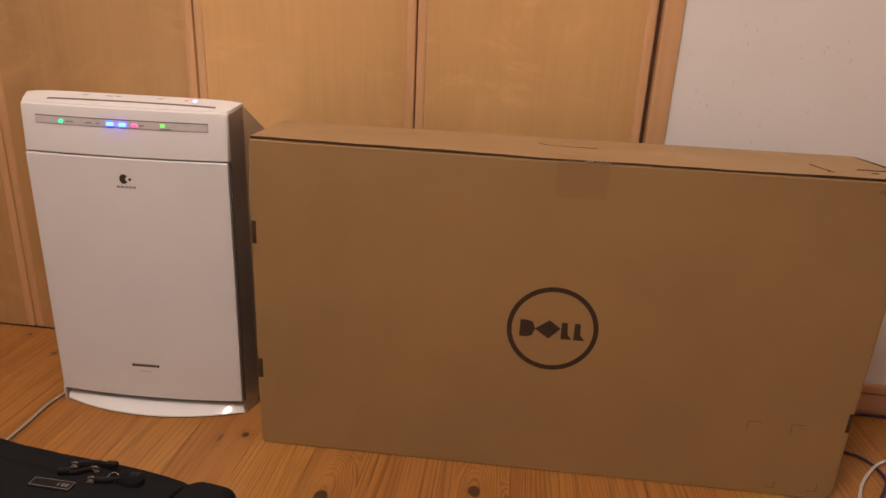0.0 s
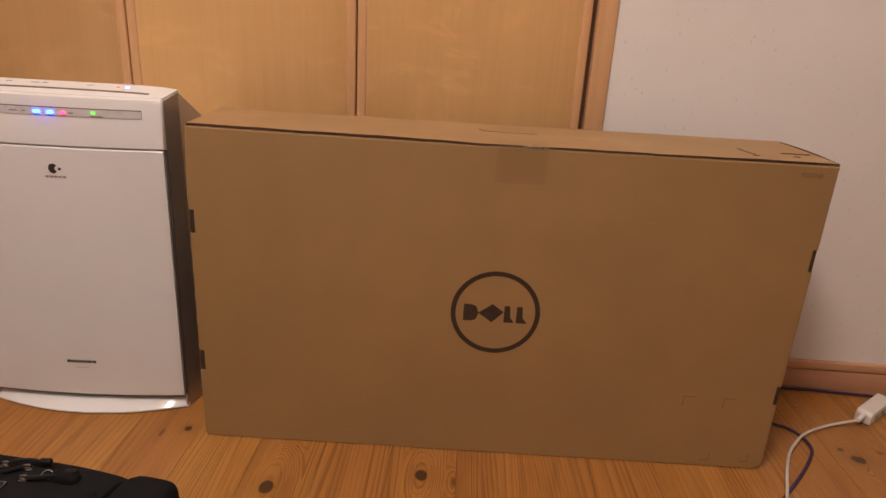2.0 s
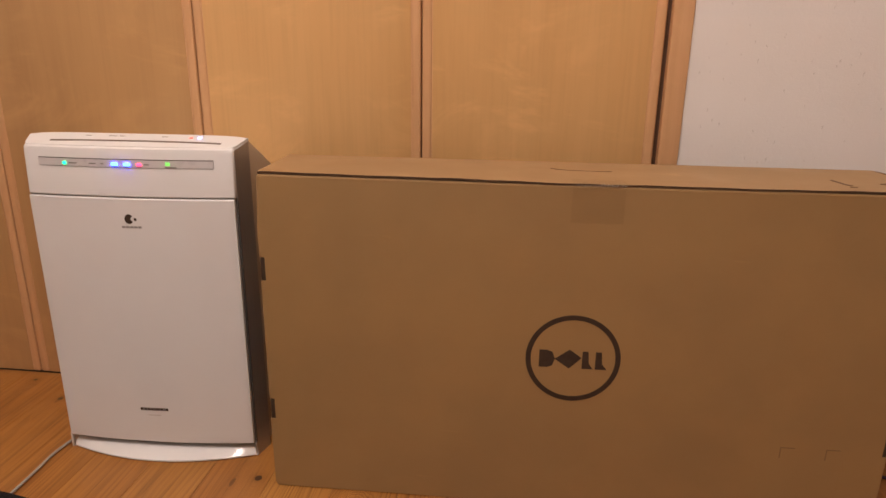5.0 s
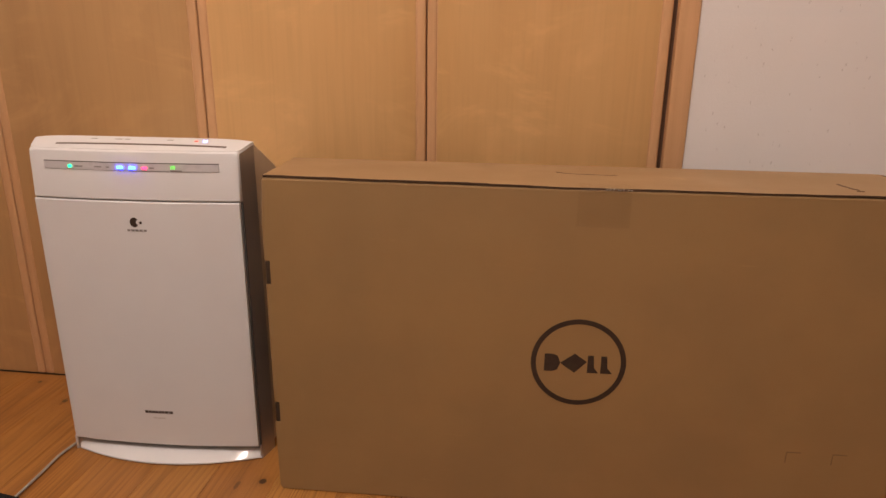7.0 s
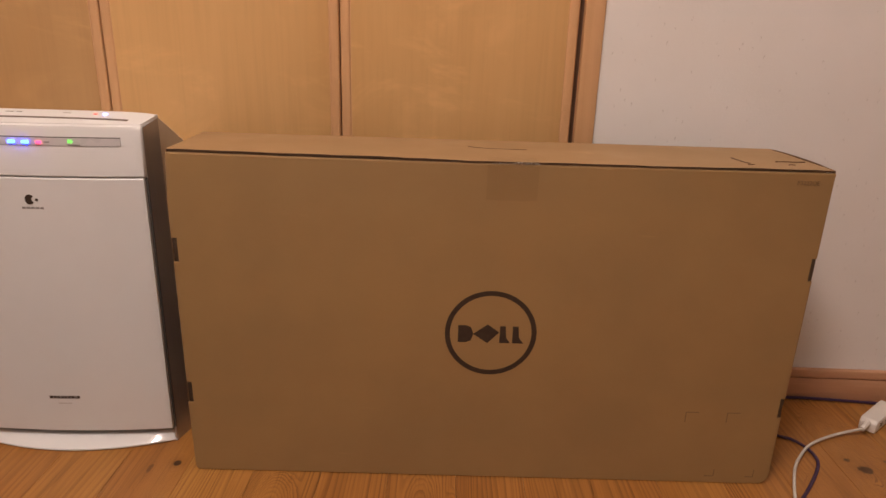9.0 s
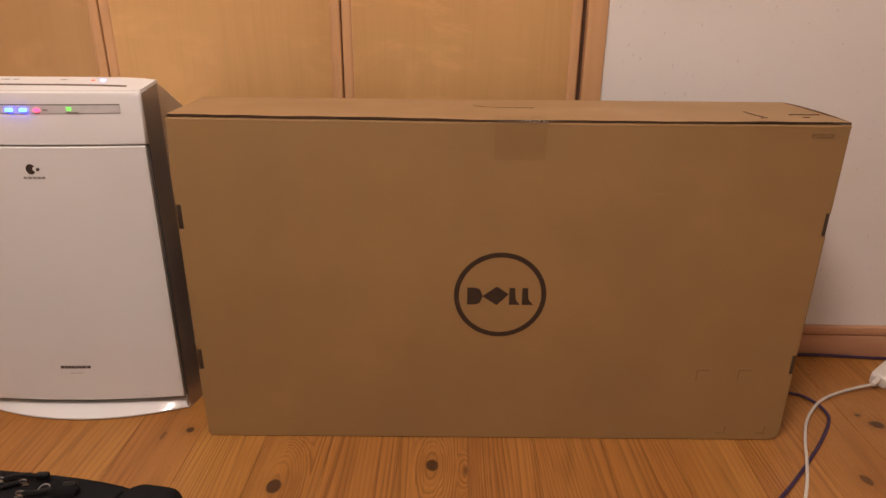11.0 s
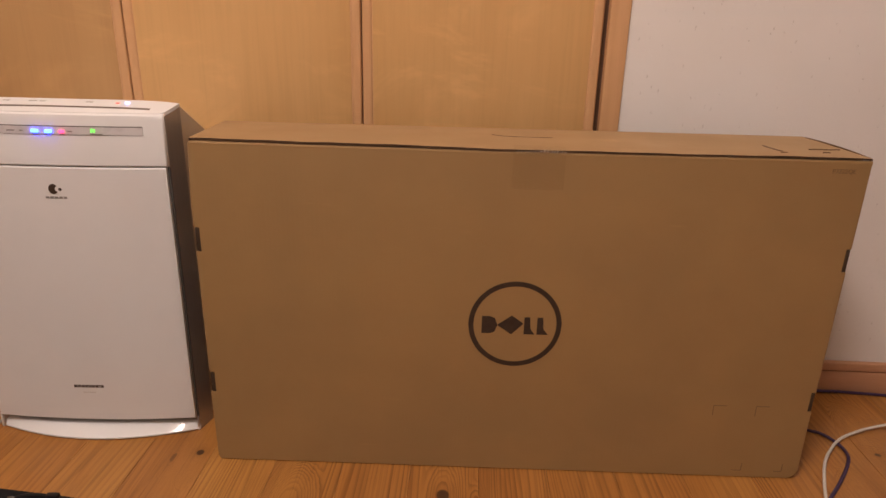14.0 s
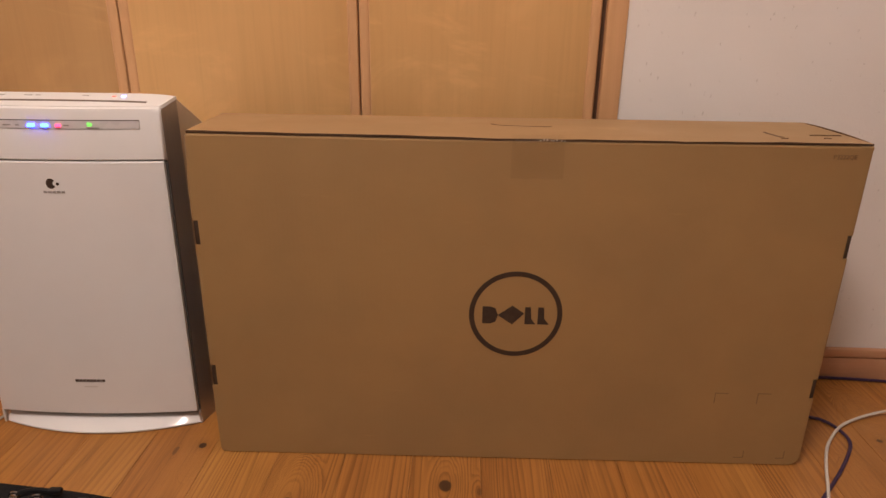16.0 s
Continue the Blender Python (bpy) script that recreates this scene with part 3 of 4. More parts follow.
for a, b in zip(loops, loops[1:]):
    for k in range(n):
        ring.faces.new((a[k], a[(k + 1) % n], b[(k + 1) % n], b[k]))
bmesh.ops.recalc_face_normals(ring, faces=ring.faces[:])
emblem = part("printed_emblem", ring, M_INK, carton, "dark printed ring emblem")
zl, zh = 0.2455, 0.2735
half = [(0.4165, zl), (0.4165, zh), (0.4285, zh), (0.4360, zh - 0.003), (0.4400, 0.2595), (0.4360, zl + 0.003), (0.4285, zl)]
part("printed_shape", prism(half, -0.0004, 0.001), M_INK, emblem)
part("printed_shape", prism([(0.4395, 0.2595), (0.4610, 0.2757), (0.4790, 0.2630), (0.4615, 0.2447)], -0.0004, 0.001), M_INK, emblem)
part("printed_shape", prism([(0.4800, zl), (0.4800, zh), (0.4885, zh), (0.4900, zl + 0.009), (0.4965, zl)], -0.0004, 0.001), M_INK, emblem)
part("printed_shape", prism([(0.4995, zl), (0.4995, zh), (0.5080, zh), (0.5095, zl + 0.009), (0.5170, zl)], -0.0004, 0.001), M_INK, emblem)

# printed corner brackets, low on the front
for u, z, du, dz in ((0.7840, 0.1330, 0.020, -0.018), (0.8500, 0.1335, 0.020, -0.018), (0.8455, 0.0137, -0.015, 0.013), (0.9106, 0.0140, -0.013, 0.014)):
    bm = bmesh.new()
    block(min(u, u + du), max(u, u + du), -0.0004, 0.001, z - 0.0006, z + 0.0006, bm=bm)
    block(u - 0.0006, u + 0.0006, -0.0004, 0.001, min(z, z + dz), max(z, z + dz), bm=bm)
    part("printed_bracket", bm, M_INK_PALE, carton)


def lettering(text, height, material, parent, m):
    curve = bpy.data.curves.new("lettering", "FONT")
    curve.body, curve.size, curve.extrude = text, height, 0.0003
    tmp = new("lettering_curve", curve)
    bpy.context.view_layer.update()
    me = bpy.data.meshes.new_from_object(tmp.evaluated_get(bpy.context.evaluated_depsgraph_get()))
    bpy.data.objects.remove(tmp)
    me.materials.clear()
    me.materials.append(material)
    ob = new("printed_lettering", me)
    ob.parent = parent
    ob.matrix_local = m
    return ob


lettering("P3222QE", 0.0098, M_INK_PALE, carton, pose(0.8845, -0.0003, 0.5048, 90, 0, 0) @ Matrix.Diagonal((0.86, 0.88, 1, 1)))

# ---- air purifier ----
PW = 0.341
HC, HW = -PW / 2, PW / 2
purifier = empty("air_purifier", pose(-0.4528, 0.9949, 0, 0, 0, math.degrees(0.0466)), "white upright air purifier with silver sides and lit display", "air purifier")


def bowed(u, bow):
    """How far the bowed front stands out at u."""
    return bow * (1 - ((u - HC) / HW) ** 2)


def bowed_slab(u0, u1, profile, bow, n=24, cap=True, ends=0.0):
    """A slab whose cross-section (v, z, share of the bow) runs along u."""
    bm = bmesh.new()
    rows = []
    at = [u0 + (u1 - u0) * k / n for k in range(n + 1)]
    if ends:
        turn = [ends * (1 - math.cos(math.pi / 2 * k / 6)) for k in range(6)]
        at = [u0 + d for d in turn] + [u for u in at if u0 + ends * 0.99 < u < u1 - ends * 0.99] + [u1 - d for d in reversed(turn)]
    for u in at:
        d = min(u - u0, u1 - u)
        back = ends * (1 - math.sqrt(max(0.0, 1 - (1 - d / ends) ** 2))) if ends and d < ends else 0.0
        rows.append([bm.verts.new((u, min(v - share * bowed(u, bow) + back, max(0.006, v)), z)) for v, z, share in profile])
    c = len(profile)
    for a, b in zip(rows, rows[1:]):
        for j in range(c):
            bm.faces.new((a[j], b[j], b[(j + 1) % c], a[(j + 1) % c]))
    if cap:
        bm.faces.new(rows[0][::-1])
        bm.faces.new(rows[-1])
    bmesh.ops.recalc_face_normals(bm, faces=bm.faces[:])
    return bm


# front panel with softened edges
bm = bowed_slab(-PW + 0.0012, -0.004, [(0.004, 0.0292, 1), (-0.0055, 0.0282, 1), (-0.007, 0.030, 1), (-0.007, 0.4668, 1), (-0.0055, 0.4686, 1), (0.004, 0.4686, 1)], 0.010, ends=0.001)
part("front_panel", bm, M_WHITE, purifier)
# top cover: front face, rounded upper edge, rising top
bm = bowed_slab(-PW + 0.001, -0.001, [(0.006, 0.4705, 1), (-0.0055, 0.4705, 1), (-0.007, 0.472, 1), (-0.0035, 0.540, 1), (-0.002, 0.5455, 1), (0.0010, 0.5480, 0.9), (0.006, 0.5480, 0.7), (0.006, 0.500, 0.7)], 0.010, ends=0.0045)
part("top_cover", bm, M_WHITE, purifier)
# top plate, flared like the sides
def crown(v, s):
    """The top rises towards its middle and its rear edge."""
    return 0.0036 * (1 - s ** 8) * min(1.0, max(0.0, (v - 0.0015) / 0.0325))


bm = bmesh.new()
rows = []
for v, z, e, bow in ((0.0015, 0.5490, -0.005, 0.9), (0.006, 0.5507, -0.0005, 0.7), (0.034, 0.5592, 0.0093, 0), (0.0375, 0.5593, 0.0098, 0)):
    rows.append([(bm.verts.new((HC + s * (HW + e), v - bow * bowed(HC + s * HW, 0.010), z + crown(v, s))), bm.verts.new((HC + s * (HW + e), v - bow * bowed(HC + s * HW, 0.010), z - 0.006))) for s in [k / 10 - 1 for k in range(21)]])
for p, q in zip(rows, rows[1:]):
    for k in range(20):
        bm.faces.new((p[k][0], p[k + 1][0], q[k + 1][0], q[k][0]))
        bm.faces.new((p[k][1], q[k][1], q[k + 1][1], p[k + 1][1]))
    bm.faces.new((p[0][0], q[0][0], q[0][1], p[0][1]))
    bm.faces.new((p[20][0], p[20][1], q[20][1], q[20][0]))
for p in (rows[0], rows[-1]):
    for k in range(20):
        bm.faces.new((p[k][0], p[k][1], p[k + 1][1], p[k + 1][0]))
bmesh.ops.recalc_face_normals(bm, faces=bm.faces[:])
part("top_plate", bm, M_WHITE, purifier)
# silver flared sides
for sgn in (-1, 1):
    bm = bmesh.new()
    ring = []
    for z in (0.0, 0.538, 0.5445):
        ring.append([bm.verts.new((HC + sgn * (HW + du), v, z if v < 0.02 or z < 0.5 else z + 0.0105)) for du, v in ((-0.006, 0.004), (-0.0005, 0.001), (0.0100, 0.0355), (0.0085, 0.037), (-0.006, 0.037))])
    for a, b in zip(ring, ring[1:]):
        for j in range(5):
            bm.faces.new((a[j], a[(j + 1) % 5], b[(j + 1) % 5], b[j]))
    bm.faces.new(ring[0])
    bm.faces.new(ring[-1])
    bmesh.ops.recalc_face_normals(bm, faces=bm.faces[:])
    part("side_panel", bm, M_SILVER, purifier, "brushed silver side panel")
    # dark strip in front of the silver; its colour stands in for the gap's shade
    if sgn > 0:
        part("frame_strip", block(HC + sgn * HW - 0.004, HC + sgn * HW - 0.0004, -0.0008, 0.005, 0.028, 0.468, 0.0006), M_GAP_DEEP, purifier)
    part("foot_riser", block(HC + sgn * HW - 0.0045, HC + sgn * HW - 0.0006, -0.0015, 0.005, 0.0, 0.0275, 0.0006), M_SILVER if sgn > 0 else M_REAR, purifier)
# dark gap behind the panel
bm = bowed_slab(-PW + 0.007, -0.007, [(0.010, 0.024, 1), (0.003, 0.024, 1), (0.003, 0.474, 1), (0.010, 0.474, 1)], 0.010)
part("air_gap", bm, M_GAP, purifier, "dark air gap round the front panel")
part("inner_frame", block(-PW + 0.004, -0.004, 0.012, 0.036, 0.004, 0.52), M_REAR, purifier)
# rear body that slopes down towards the wall
bm = bmesh.new()
prof = [(0.0365, 0.002), (0.0365, 0.558), (0.045, 0.5585), (0.150, 0.5040), (0.188, 0.482), (0.192, 0.470), (0.192, 0.002)]
a = [bm.verts.new((-PW - 0.002, v, z)) for v, z in prof]
b = [bm.verts.new((0.002, v, z)) for v, z in prof]
bm.faces.new(a)
bm.faces.new(b[::-1])
for i in range(len(prof)):
    bm.faces.new((a[i], b[i], b[(i + 1) % len(prof)], a[(i + 1) % len(prof)]))
bmesh.ops.recalc_face_normals(bm, faces=bm.faces[:])
part("rear_body", bm, M_REAR, purifier, "pale plastic rear body")
# glossy bowed foot
bm = bowed_slab(-PW + 0.003, 0.0, [(0.012, 0.0020, 0), (0.001, 0.0018, 0.97), (-0.0008, 0.0026, 1), (-0.0007, 0.0050, 1), (0.0, 0.0062, 0.95), (0.0022, 0.0100, 0.76), (0.0045, 0.0145, 0.54), (0.0066, 0.0184, 0.35), (0.012, 0.0192, 0.3)], 0.0360, 40)
part("foot", bm, M_GLOSS, purifier, "glossy white bowed foot")
# added dark slab that draws the contact shadow under the foot
bm = bowed_slab(-PW + 0.006, -0.003, [(0.03, 0.0, 0), (0.004, 0.0, 0.9), (0.004, 0.0022, 0.9), (0.03, 0.0022, 0)], 0.034, 30)
part("foot_pad", bm, M_GAP, purifier, "dark slab standing in for the contact shadow under the foot")


def on_front(u, z, slope=True):
    """Depth of the cover's front face at u and z."""
    lean = 0.0035 * (z - 0.472) / 0.068 if slope else 0.0
    return -0.007 + lean - bowed(u, 0.010)


def front_plate(u0, u1, z0, z1, proud, depth=0.003, n=16, slope=True):
    bm = bmesh.new()
    rows = []
    for k in range(n + 1):
        u = u0 + (u1 - u0) * k / n
        rows.append([bm.verts.new((u, on_front(u, z, slope) + v, z)) for v, z in ((depth, z0), (-proud, z0), (-proud, z1), (depth, z1))])
    for a, b in zip(rows, rows[1:]):
        for j in range(4):
            bm.faces.new((a[j], b[j], b[(j + 1) % 4], a[(j + 1) % 4]))
    bm.faces.new(rows[0][::-1])
    bm.faces.new(rows[-1])
    bmesh.ops.recalc_face_normals(bm, faces=bm.faces[:])
    return bm


part("display_rim", front_plate(-0.3136, -0.0312, 0.5168, 0.5302, 0.0003), M_STRIP_EDGE, purifier)
display = part("display", front_plate(-0.3130, -0.0315, 0.5172, 0.5287, 0.0009), M_STRIP, purifier, "grey display strip")


def indicator(u, z, w, h, material, label, round_=False):
    v = on_front(u, z)
    bm = disc(u, z, w / 2, v - 0.0034, v, 16) if round_ else block(u - w / 2, u + w / 2, v - 0.0040, v, z - h / 2, z + h / 2, 0.0008)
    part("indicator_light", bm, material, display, label)


indicator(-0.2683, 0.5222, 0.0050, 0.006, glow("teal_light", (0.01, 0.75, 0.30), 3.5), "lit teal round lamp", True)
M_BLUE_LIGHT = glow("blue_light", (0.026, 0.065, 1.0), 20.0)
indicator(-0.1858, 0.5224, 0.0100, 0.0048, M_BLUE_LIGHT, "lit blue lamp")
indicator(-0.1660, 0.5222, 0.0100, 0.0048, M_BLUE_LIGHT, "lit blue lamp")
indicator(-0.1465, 0.5222, 0.0072, 0.0044, glow("red_light", (1.0, 0.06, 0.16), 3.5), "lit red lamp")
M_GREEN_LIGHT = glow("green_light", (0.12, 0.9, 0.06), 2.2)
lettering("50", 0.0074, M_GREEN_LIGHT, display, pose(-0.1058, on_front(-0.102, 0.5243) - 0.0014, 0.5212, 90, 0, 0))
for u, w, z in ((-0.252, 0.018, 0.5222), (-0.222, 0.012, 0.5222), (-0.2065, 0.005, 0.5222), (-0.1355, 0.008, 0.5222), (-0.1015, 0.026, 0.5185)):
    v = on_front(u, z)
    part("print_bar", block(u - w / 2, u + w / 2, v - 0.0011, v, z - 0.0011, z + 0.0011), M_GREY_INK, display)

# brand marks as rows of plain bars
def print_row(u, z, widths, gap, h, ink):
    at = u - (sum(widths) + gap * (len(widths) - 1)) / 2
    for w in widths:
        part("print_bar", front_plate(at, at + w, z - h / 2, z + h / 2, 0.0004, 0.002, 2, False), ink, purifier)
        at += w + gap


print_row(-0.1730, 0.0938, [0.0056, 0.0050, 0.0050, 0.0048, 0.0044, 0.0050, 0.0050, 0.0022, 0.0044], 0.0010, 0.0050, M_INK)
print_row(-0.1735, 0.0822, [0.0020, 0.0030, 0.0018, 0.0036, 0.0026, 0.0022], 0.0012, 0.0022, M_KEY)
print_row(-0.1705, 0.4218, [0.0052, 0.0056, 0.0052, 0.0054, 0.0050], 0.0014, 0.0034, M_GREY_INK)
v = on_front(-0.172, 0.4345, False)
outline = [(-0.1735 + 0.0070 * math.cos(a), 0.4350 + 0.0078 * math.sin(a)) for a in (0.55 + (2 * math.pi - 1.1) * k / 20 for k in range(21))]
outline += [(-0.1697 - 0.0012 * math.cos(a), 0.4350 - 0.0030 * math.sin(a)) for a in (1.0 - 2.0 * k / 5 for k in range(6))]
part("print_dot", prism(outline, v - 0.0005, v + 0.001), M_INK, purifier)
part("print_dot", disc(-0.1632, 0.4345, 0.0024, v - 0.0005, v + 0.001, 14), M_INK, purifier)


def top_z(v):
    return 0.5505 + (v - 0.006) * 0.0095 / 0.031 + crown(v, 0.6) + 0.0004


# outlet slot and small keys on the top
bm = bmesh.new()
strip = []
for k in range(21):
    u = -0.301 + 0.277 * k / 20
    first = 0.006 - 0.7 * bowed(u, 0.010)
    low, high = crown(0.006, (u - HC) / HW), crown(0.034, (u - HC) / HW)
    at = [0.5507 + low + (0.0085 + high - low) * (v - first) / (0.034 - first) + 0.0004 for v in (0.0080, 0.0122)]
    strip.append((bm.verts.new((u, 0.0080, at[0])), bm.verts.new((u, 0.0122, at[1])), bm.verts.new((u, 0.0122, at[1] - 0.002)), bm.verts.new((u, 0.0080, at[0] - 0.002))))
for p, q in zip(strip, strip[1:]):
    for k in range(4):
        bm.faces.new((p[k], q[k], q[(k + 1) % 4], p[(k + 1) % 4]))
bmesh.ops.recalc_face_normals(bm, faces=bm.faces[:])
part("outlet_slot", bm, M_SLOT, purifier, "dark slot across the top")
for u, w in ((-0.245, 0.010), (-0.205, 0.012), (-0.190, 0.008), (-0.120, 0.010)):
    part("key_print", block(u - w / 2, u + w / 2, 0.024, 0.029, top_z(0.0265), top_z(0.0265) + 0.0009), M_KEY, purifier)
part("indicator_light", block(-0.0665, -0.0600, 0.0225, 0.0270, top_z(0.025) - 0.001, top_z(0.025) + 0.0022, 0.0008), glow("top_light", (0.30, 0.36, 1.0), 4.0), purifier, "lit blue-white lamp on the top")
part("indicator_light", block(-0.0800, -0.0745, 0.0225, 0.0260, top_z(0.025) - 0.001, top_z(0.025) + 0.0014, 0.0006), glow("top_red_light", (1.0, 0.22, 0.16), 1.2), purifier, "faint red lamp on the top")

# ---- black bag on the floor ----
bag = empty("black_bag", pose(-0.62, 0.52, 0, 0, 0, -7.3), "black fabric travel bag lying on the floor, seen in part", "bag")


def soft_box(x0, x1, y0, y1, z0, z1, power=5.0, wrinkle=0.004):
    """A stuffed cloth block: rounded like a cushion, with wrinkles."""
    bm = bmesh.new()
    bmesh.ops.create_cube(bm, size=2)
    bmesh.ops.subdivide_edges(bm, edges=bm.edges[:], cuts=18, use_grid_fill=True)
    for v in bm.verts:
        x, y, z = v.co
        k = (abs(x) ** power + abs(y) ** power + abs(z) ** power) ** (1 / power)
        q = Vector((x / k, y / k, z / k))
        w = Vector(((x0 + x1) / 2 + q.x * (x1 - x0) / 2, (y0 + y1) / 2 + q.y * (y1 - y0) / 2, (z0 + z1) / 2 + q.z * (z1 - z0) / 2))
        w += q.normalized() * wrinkle * noise.noise(w * 9.0) + Vector((0, 0, 1)) * (0.5 * wrinkle * noise.noise(w * 22.0) if q.z > 0 else 0)
        w.z = max(w.z, 0.0)
        v.co = w
    return bm


part("body", soft_box(-0.36, 0.280, -0.27, 0.185, 0.0, 0.128, 7.0), M_BAG, bag)
part("end_pocket", soft_box(0.200, 0.284, -0.24, 0.196, 0.002, 0.128, 5.0, wrinkle=0.002), M_BAG, bag)
part("piping", sweep([(0.216, -0.20, 0.124), (0.214, 0.0, 0.130), (0.213, 0.12, 0.128), (0.211, 0.170, 0.112), (0.210, 0.190, 0.07)], 0.0030, 0.0030, 8), M_STRAP, bag)
part("zip_tape", sweep([(-0.34, 0.128, 0.121), (-0.20, 0.135, 0.1235), (0.0, 0.132, 0.124), (0.15, 0.128, 0.1235), (0.20, 0.125, 0.124)], 0.008, 0.0022, 8), M_STRAP, bag)
# rubber badge with a pale rim and plain bars for its writing
badge = part("badge", block(-0.029, 0.029, -0.0085, 0.0085, -0.0025, 0.0025, 0.0016), M_RUBBER, bag, "rubber badge with pale rim")
badge.matrix_local = pose(0.061, 0.110, 0.1265, 0, 0, 6)
bm = bmesh.new()
for a in ((-0.0266, 0.0266, -0.0069, -0.0062), (-0.0266, 0.0266, 0.0062, 0.0069), (-0.0273, -0.0266, -0.0069, 0.0069), (0.0266, 0.0273, -0.0069, 0.0069)):
    block(*a, 0.0022, 0.0029, bm=bm)
part("badge_rim", bm, M_BADGE, badge)
for k, w in enumerate((0.0040, 0.0034, 0.0042, 0.0028, 0.0038, 0.0034, 0.0020, 0.0042, 0.0040)):
    part("print_bar", block(-0.0240 + 0.0053 * k, -0.0240 + 0.0053 * k + w, -0.0028, 0.0026, 0.0022, 0.0027), M_RUBBER if k < 6 else M_BADGE, badge)


def zip_pull(m, cord):
    """Slider, ring and cord pull of one zip."""
    slider = part("slider", block(-0.006, 0.006, -0.0034, 0.0034, 0.0, 0.006, 0.0016), M_METAL, bag, "worn metal zip slider")
    slider.matrix_local = m
    part("bail", sweep([(-0.006, 0, 0.006), (-0.003, 0, 0.011), (0.004, 0, 0.011), (0.007, 0, 0.006)], 0.0012, None, 6), M_METAL, slider)
    part("cord", sweep([(0.003, 0, 0.009), *cord], 0.0030, 0.0026, 8), M_PULL, slider, "dark cord pull")
    end = cord[-1]
    part("cord_end", block(end[0] - 0.004, end[0] + 0.012, end[1] - 0.0042, end[1] + 0.0042, end[2] - 0.003, end[2] + 0.005, 0.0025), M_RUBBER, slider)


zip_pull(pose(0.062, 0.147, 0.122, 0, 0, 10), [(0.014, 0.003, 0.011), (0.030, 0.004, 0.012), (0.046, 0.002, 0.011)])
zip_pull(pose(0.104, 0.128, 0.1235, 0, 0, 14), [(0.015, -0.002, 0.010), (0.032, 0.000, 0.011), (0.050, 0.006, 0.010)])
zip_pull(pose(0.093, 0.147, 0.1225, 0, 0, -160), [(0.012, 0.003, 0.010), (0.022, 0.006, 0.009), (0.032, 0.004, 0.008)])
bm = bmesh.new()
for k in range(20):
    a = 2 * math.pi * k / 20
    bmesh.ops.create_icosphere(bm, subdivisions=1, radius=0.0013, matrix=Matrix.Translation((0.125 + 0.0075 * math.cos(a), 0.141 + 0.0055 * math.sin(a), 0.1285 + 0.004 * math.sin(a))))
part("split_ring", bm, M_METAL, bag, "small metal ring")
part("strap_tab", soft_box(0.132, 0.166, 0.134, 0.152, 0.118, 0.137, 3.0, wrinkle=0.003), M_STRAP, bag)

# ---- cables ----
thing("grey_cord", sweep([(-0.790, 1.08, 0.0045), (-0.800, 1.02, 0.0045), (-0.808, 0.975, 0.0045), (-0.811, 0.945, 0.0045), (-0.808, 0.90, 0.0045), (-0.806, 0.855, 0.0045), (-0.807, 0.80, 0.0045), (-0.82, 0.72, 0.0045)], 0.0024), M_CORD_GREY, "grey-white power cord lying on the floorboards", "cable")

strip = empty("power_strip", pose(0.808, 1.103, 0, 0, 0, 40), "white extension socket with its cord on the floor", "power strip")
bm = prism([(0.0, 0.002), (0.0, 0.020), (0.006, 0.0265), (0.100, 0.0265), (0.108, 0.021), (0.108, 0.002)], -0.0145, 0.0145, 0.0022)
part("housing", bm, M_SOCKET, strip)
for k in range(3):
    for du in (0.0, 0.009):
        part("socket_slot", block(0.020 + 0.029 * k + du, 0.0225 + 0.029 * k + du, -0.0150, -0.013, 0.0085, 0.0185), M_DARK, strip)
part("strain_relief", sweep([(0.004, 0, 0.019), (-0.010, 0, 0.018), (-0.024, 0.001, 0.015)], 0.0046, None, 10), M_SOCKET, strip)
inv = strip.matrix_world.inverted()
pts = [(0.790, 1.089, 0.0150), (0.752, 1.084, 0.008), (0.713, 1.069, 0.006), (0.673, 1.045, 0.006), (0.640, 1.011, 0.008), (0.610, 0.971, 0.010), (0.585, 0.922, 0.009), (0.562, 0.868, 0.006), (0.530, 0.806, 0.006), (0.47, 0.71, 0.006), (0.38, 0.6, 0.006)]
part("cord", sweep([inv @ Vector(p) for p in pts], 0.0025), M_CORD, strip, "white round cord")
part("plug_cord", sweep([inv @ Vector(p) for p in ((0.906, 1.196, 0.030), (0.915, 1.190, 0.024), (0.920, 1.172, 0.012), (0.918, 1.150, 0.004), (0.935, 1.11, 0.004), (0.98, 1.06, 0.004))], 0.0026), M_BLACK_CORD, strip, "thin black cord")

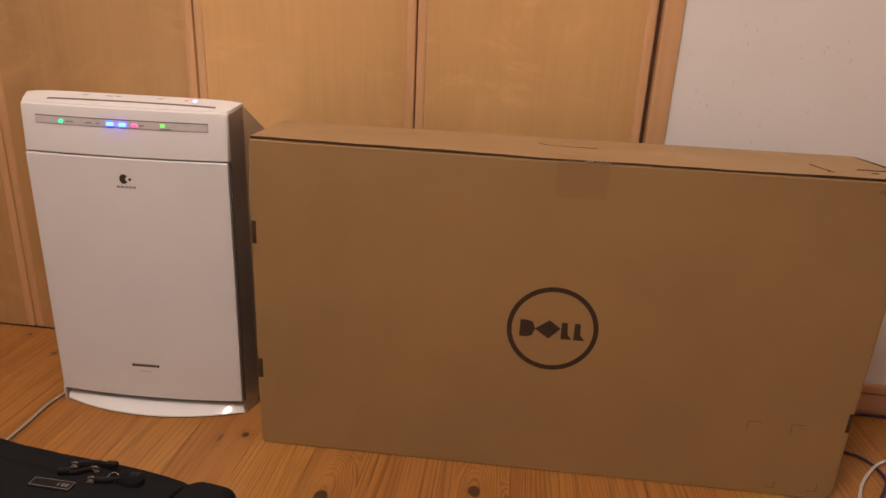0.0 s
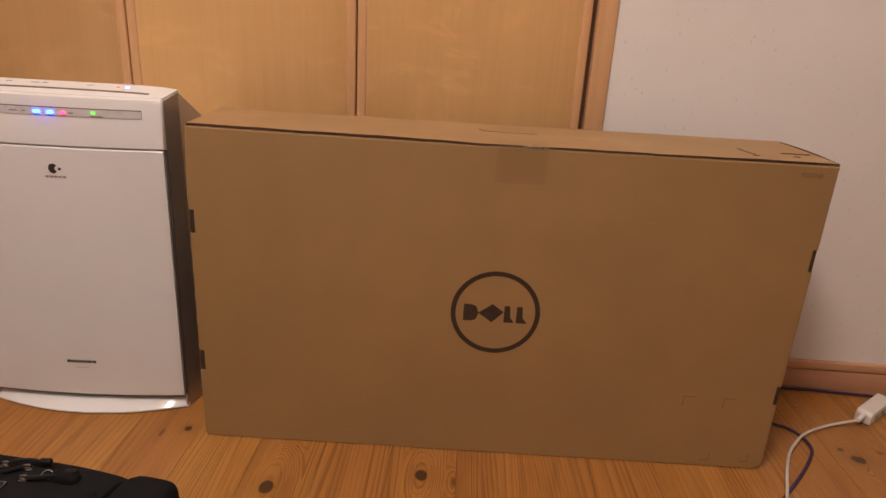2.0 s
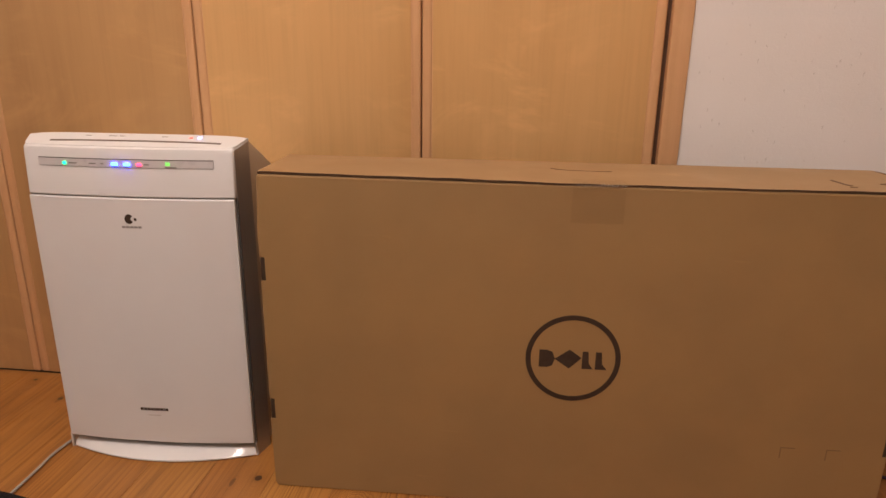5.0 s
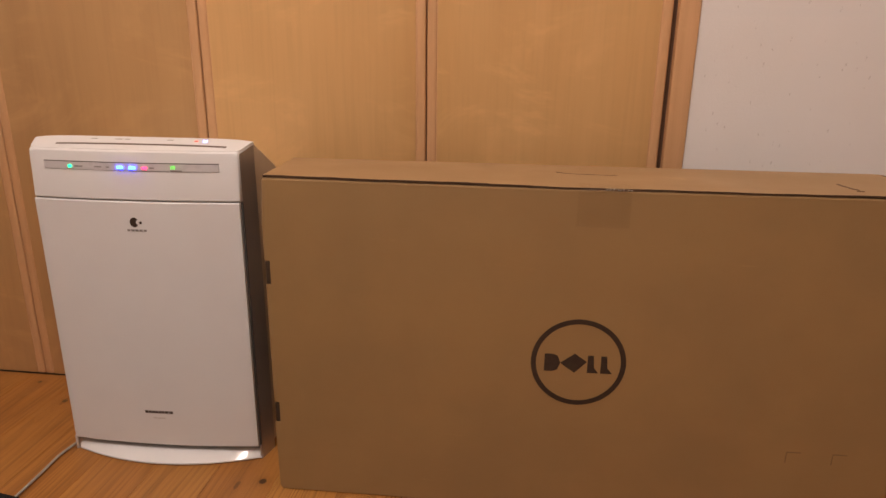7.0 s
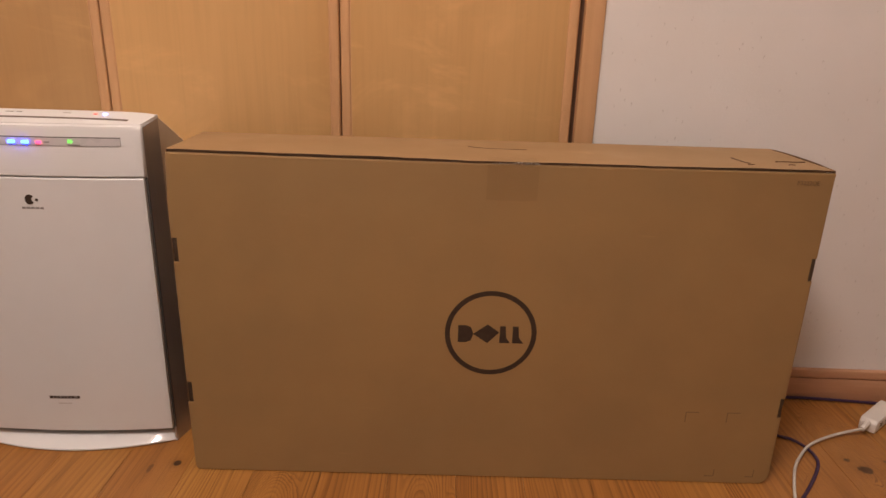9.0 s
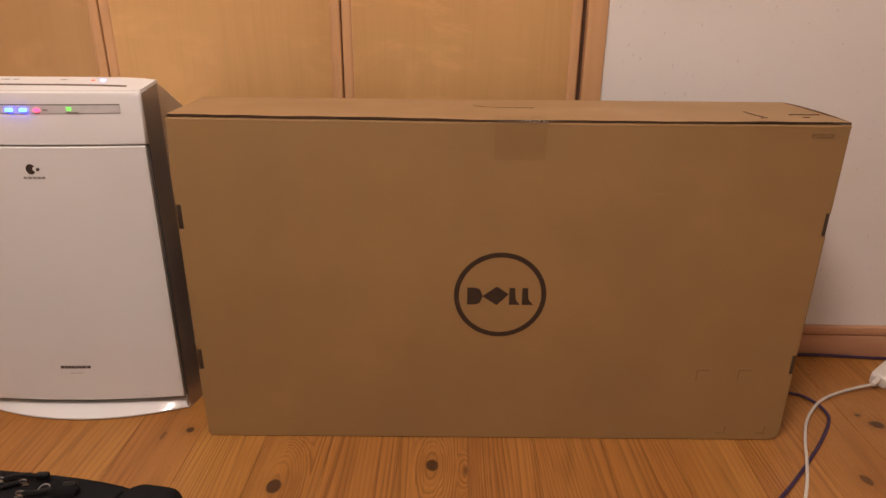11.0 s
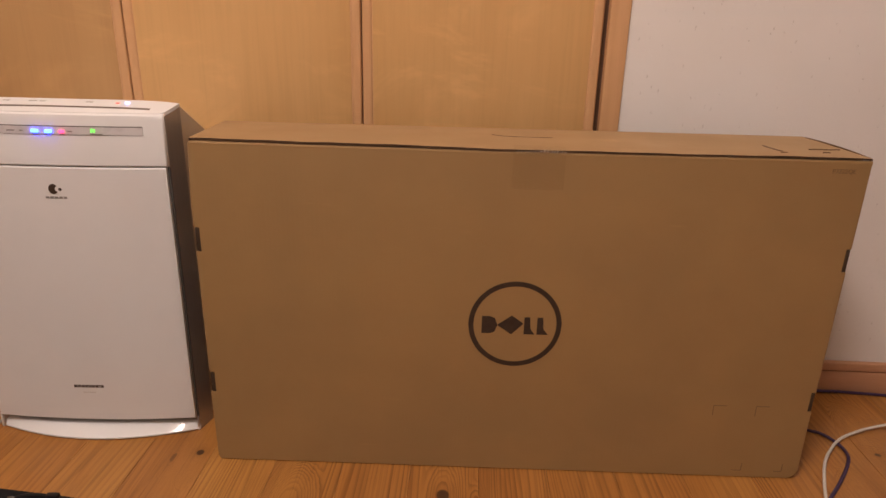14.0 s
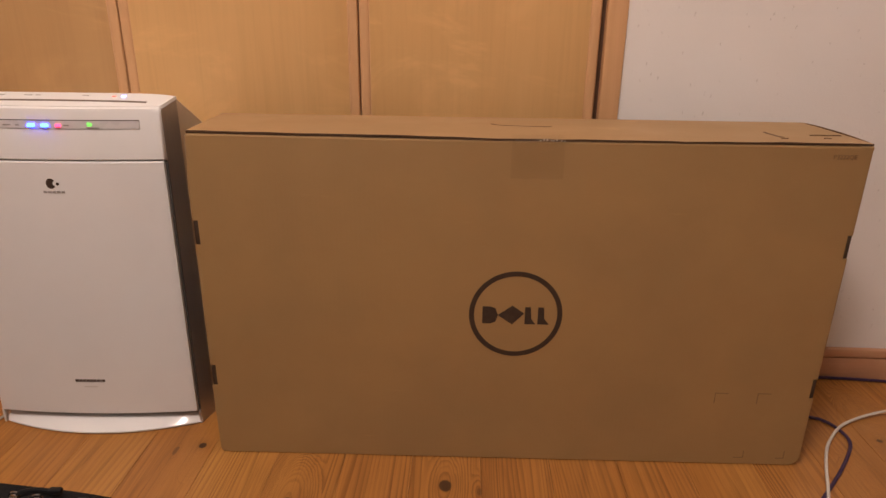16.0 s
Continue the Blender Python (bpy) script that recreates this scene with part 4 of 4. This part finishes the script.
thing("blue_cable", sweep([(0.55, 1.160, 0.0035), (0.60, 1.105, 0.0035), (0.628, 1.0745, 0.0035), (0.648, 1.065, 0.0035), (0.663, 1.042, 0.0035), (0.667, 1.012, 0.0035), (0.657, 0.985, 0.0035), (0.621, 0.937, 0.0035), (0.576, 0.886, 0.0035), (0.524, 0.831, 0.0035), (0.47, 0.78, 0.0035), (0.38, 0.70, 0.0035)], 0.0028, 0.0026), M_BLUE, "dark blue network cable looping over the floorboards", "cable", group="blue cables")
thing("blue_cable", sweep([(0.50, 1.205, 0.0045), (0.62, 1.209, 0.0045), (0.71, 1.2105, 0.0045), (0.755, 1.2105, 0.0045), (0.81, 1.207, 0.0045), (0.87, 1.202, 0.0045), (0.93, 1.200, 0.0045), (1.05, 1.206, 0.0045), (1.3, 1.208, 0.0045)], 0.0028, 0.0028), M_BLUE, "dark blue network cable lying along the baseboard", "cable", group="blue cables")

# ---- floorboards ----
floor = empty("floor", pose(0, 0, 0), "oiled knotty pine floorboards", "floor")
floor["kind"] = "structure"
part("subfloor", block(X0 - 0.12, X1 + 0.12, Y0 - 0.12, WALL_Y + 0.66, -0.06, -0.016), M_DARK, floor)
PITCH = 0.1106
plank_mesh = finish(block(0.0002, PITCH - 0.0002, Y0, WALL_Y + 0.6, -0.015, 0.0, 0.0004, 1), "floorboard", M_PINE, False)
FIGURES = {-9: (0.5, 0.3, 0.8), -8: (0.5, 0.2, 0.7), -7: (0.5, 0.2, 0.75), -6: (0.5, 0.3, 0.6), -5: (0.5, 0.45, 0.2), -4: (0.45, 0.2, 0.55), -3: (0.75, 0.6, 0.15), -2: (0.95, 0.35, 0.35), -1: (0.8, 0.3, 0.6),
           0: (0.85, 0.5, 0.6), 1: (1.0, 0.75, 0.8), 2: (0.7, 0.55, 0.6), 3: (0.95, 0.35, 0.75), 4: (0.5, 0.2, 0.4), 5: (0.8, 0.6, 0.6), 6: (0.5, 0.2, 0.5)}
dice = random.Random(11)
k0 = math.floor((X0 + 0.0769) / PITCH)
for k in range(k0, math.ceil((X1 + 0.0769) / PITCH)):
    board = new("floorboard", plank_mesh)
    board.parent = floor
    board.location.x = -0.0769 + k * PITCH
    # share of ring contrast, closeness of the rings, redness
    board.color = (*FIGURES.get(k, (0.35 + 0.6 * dice.random(), dice.random(), dice.random())), 1.0)
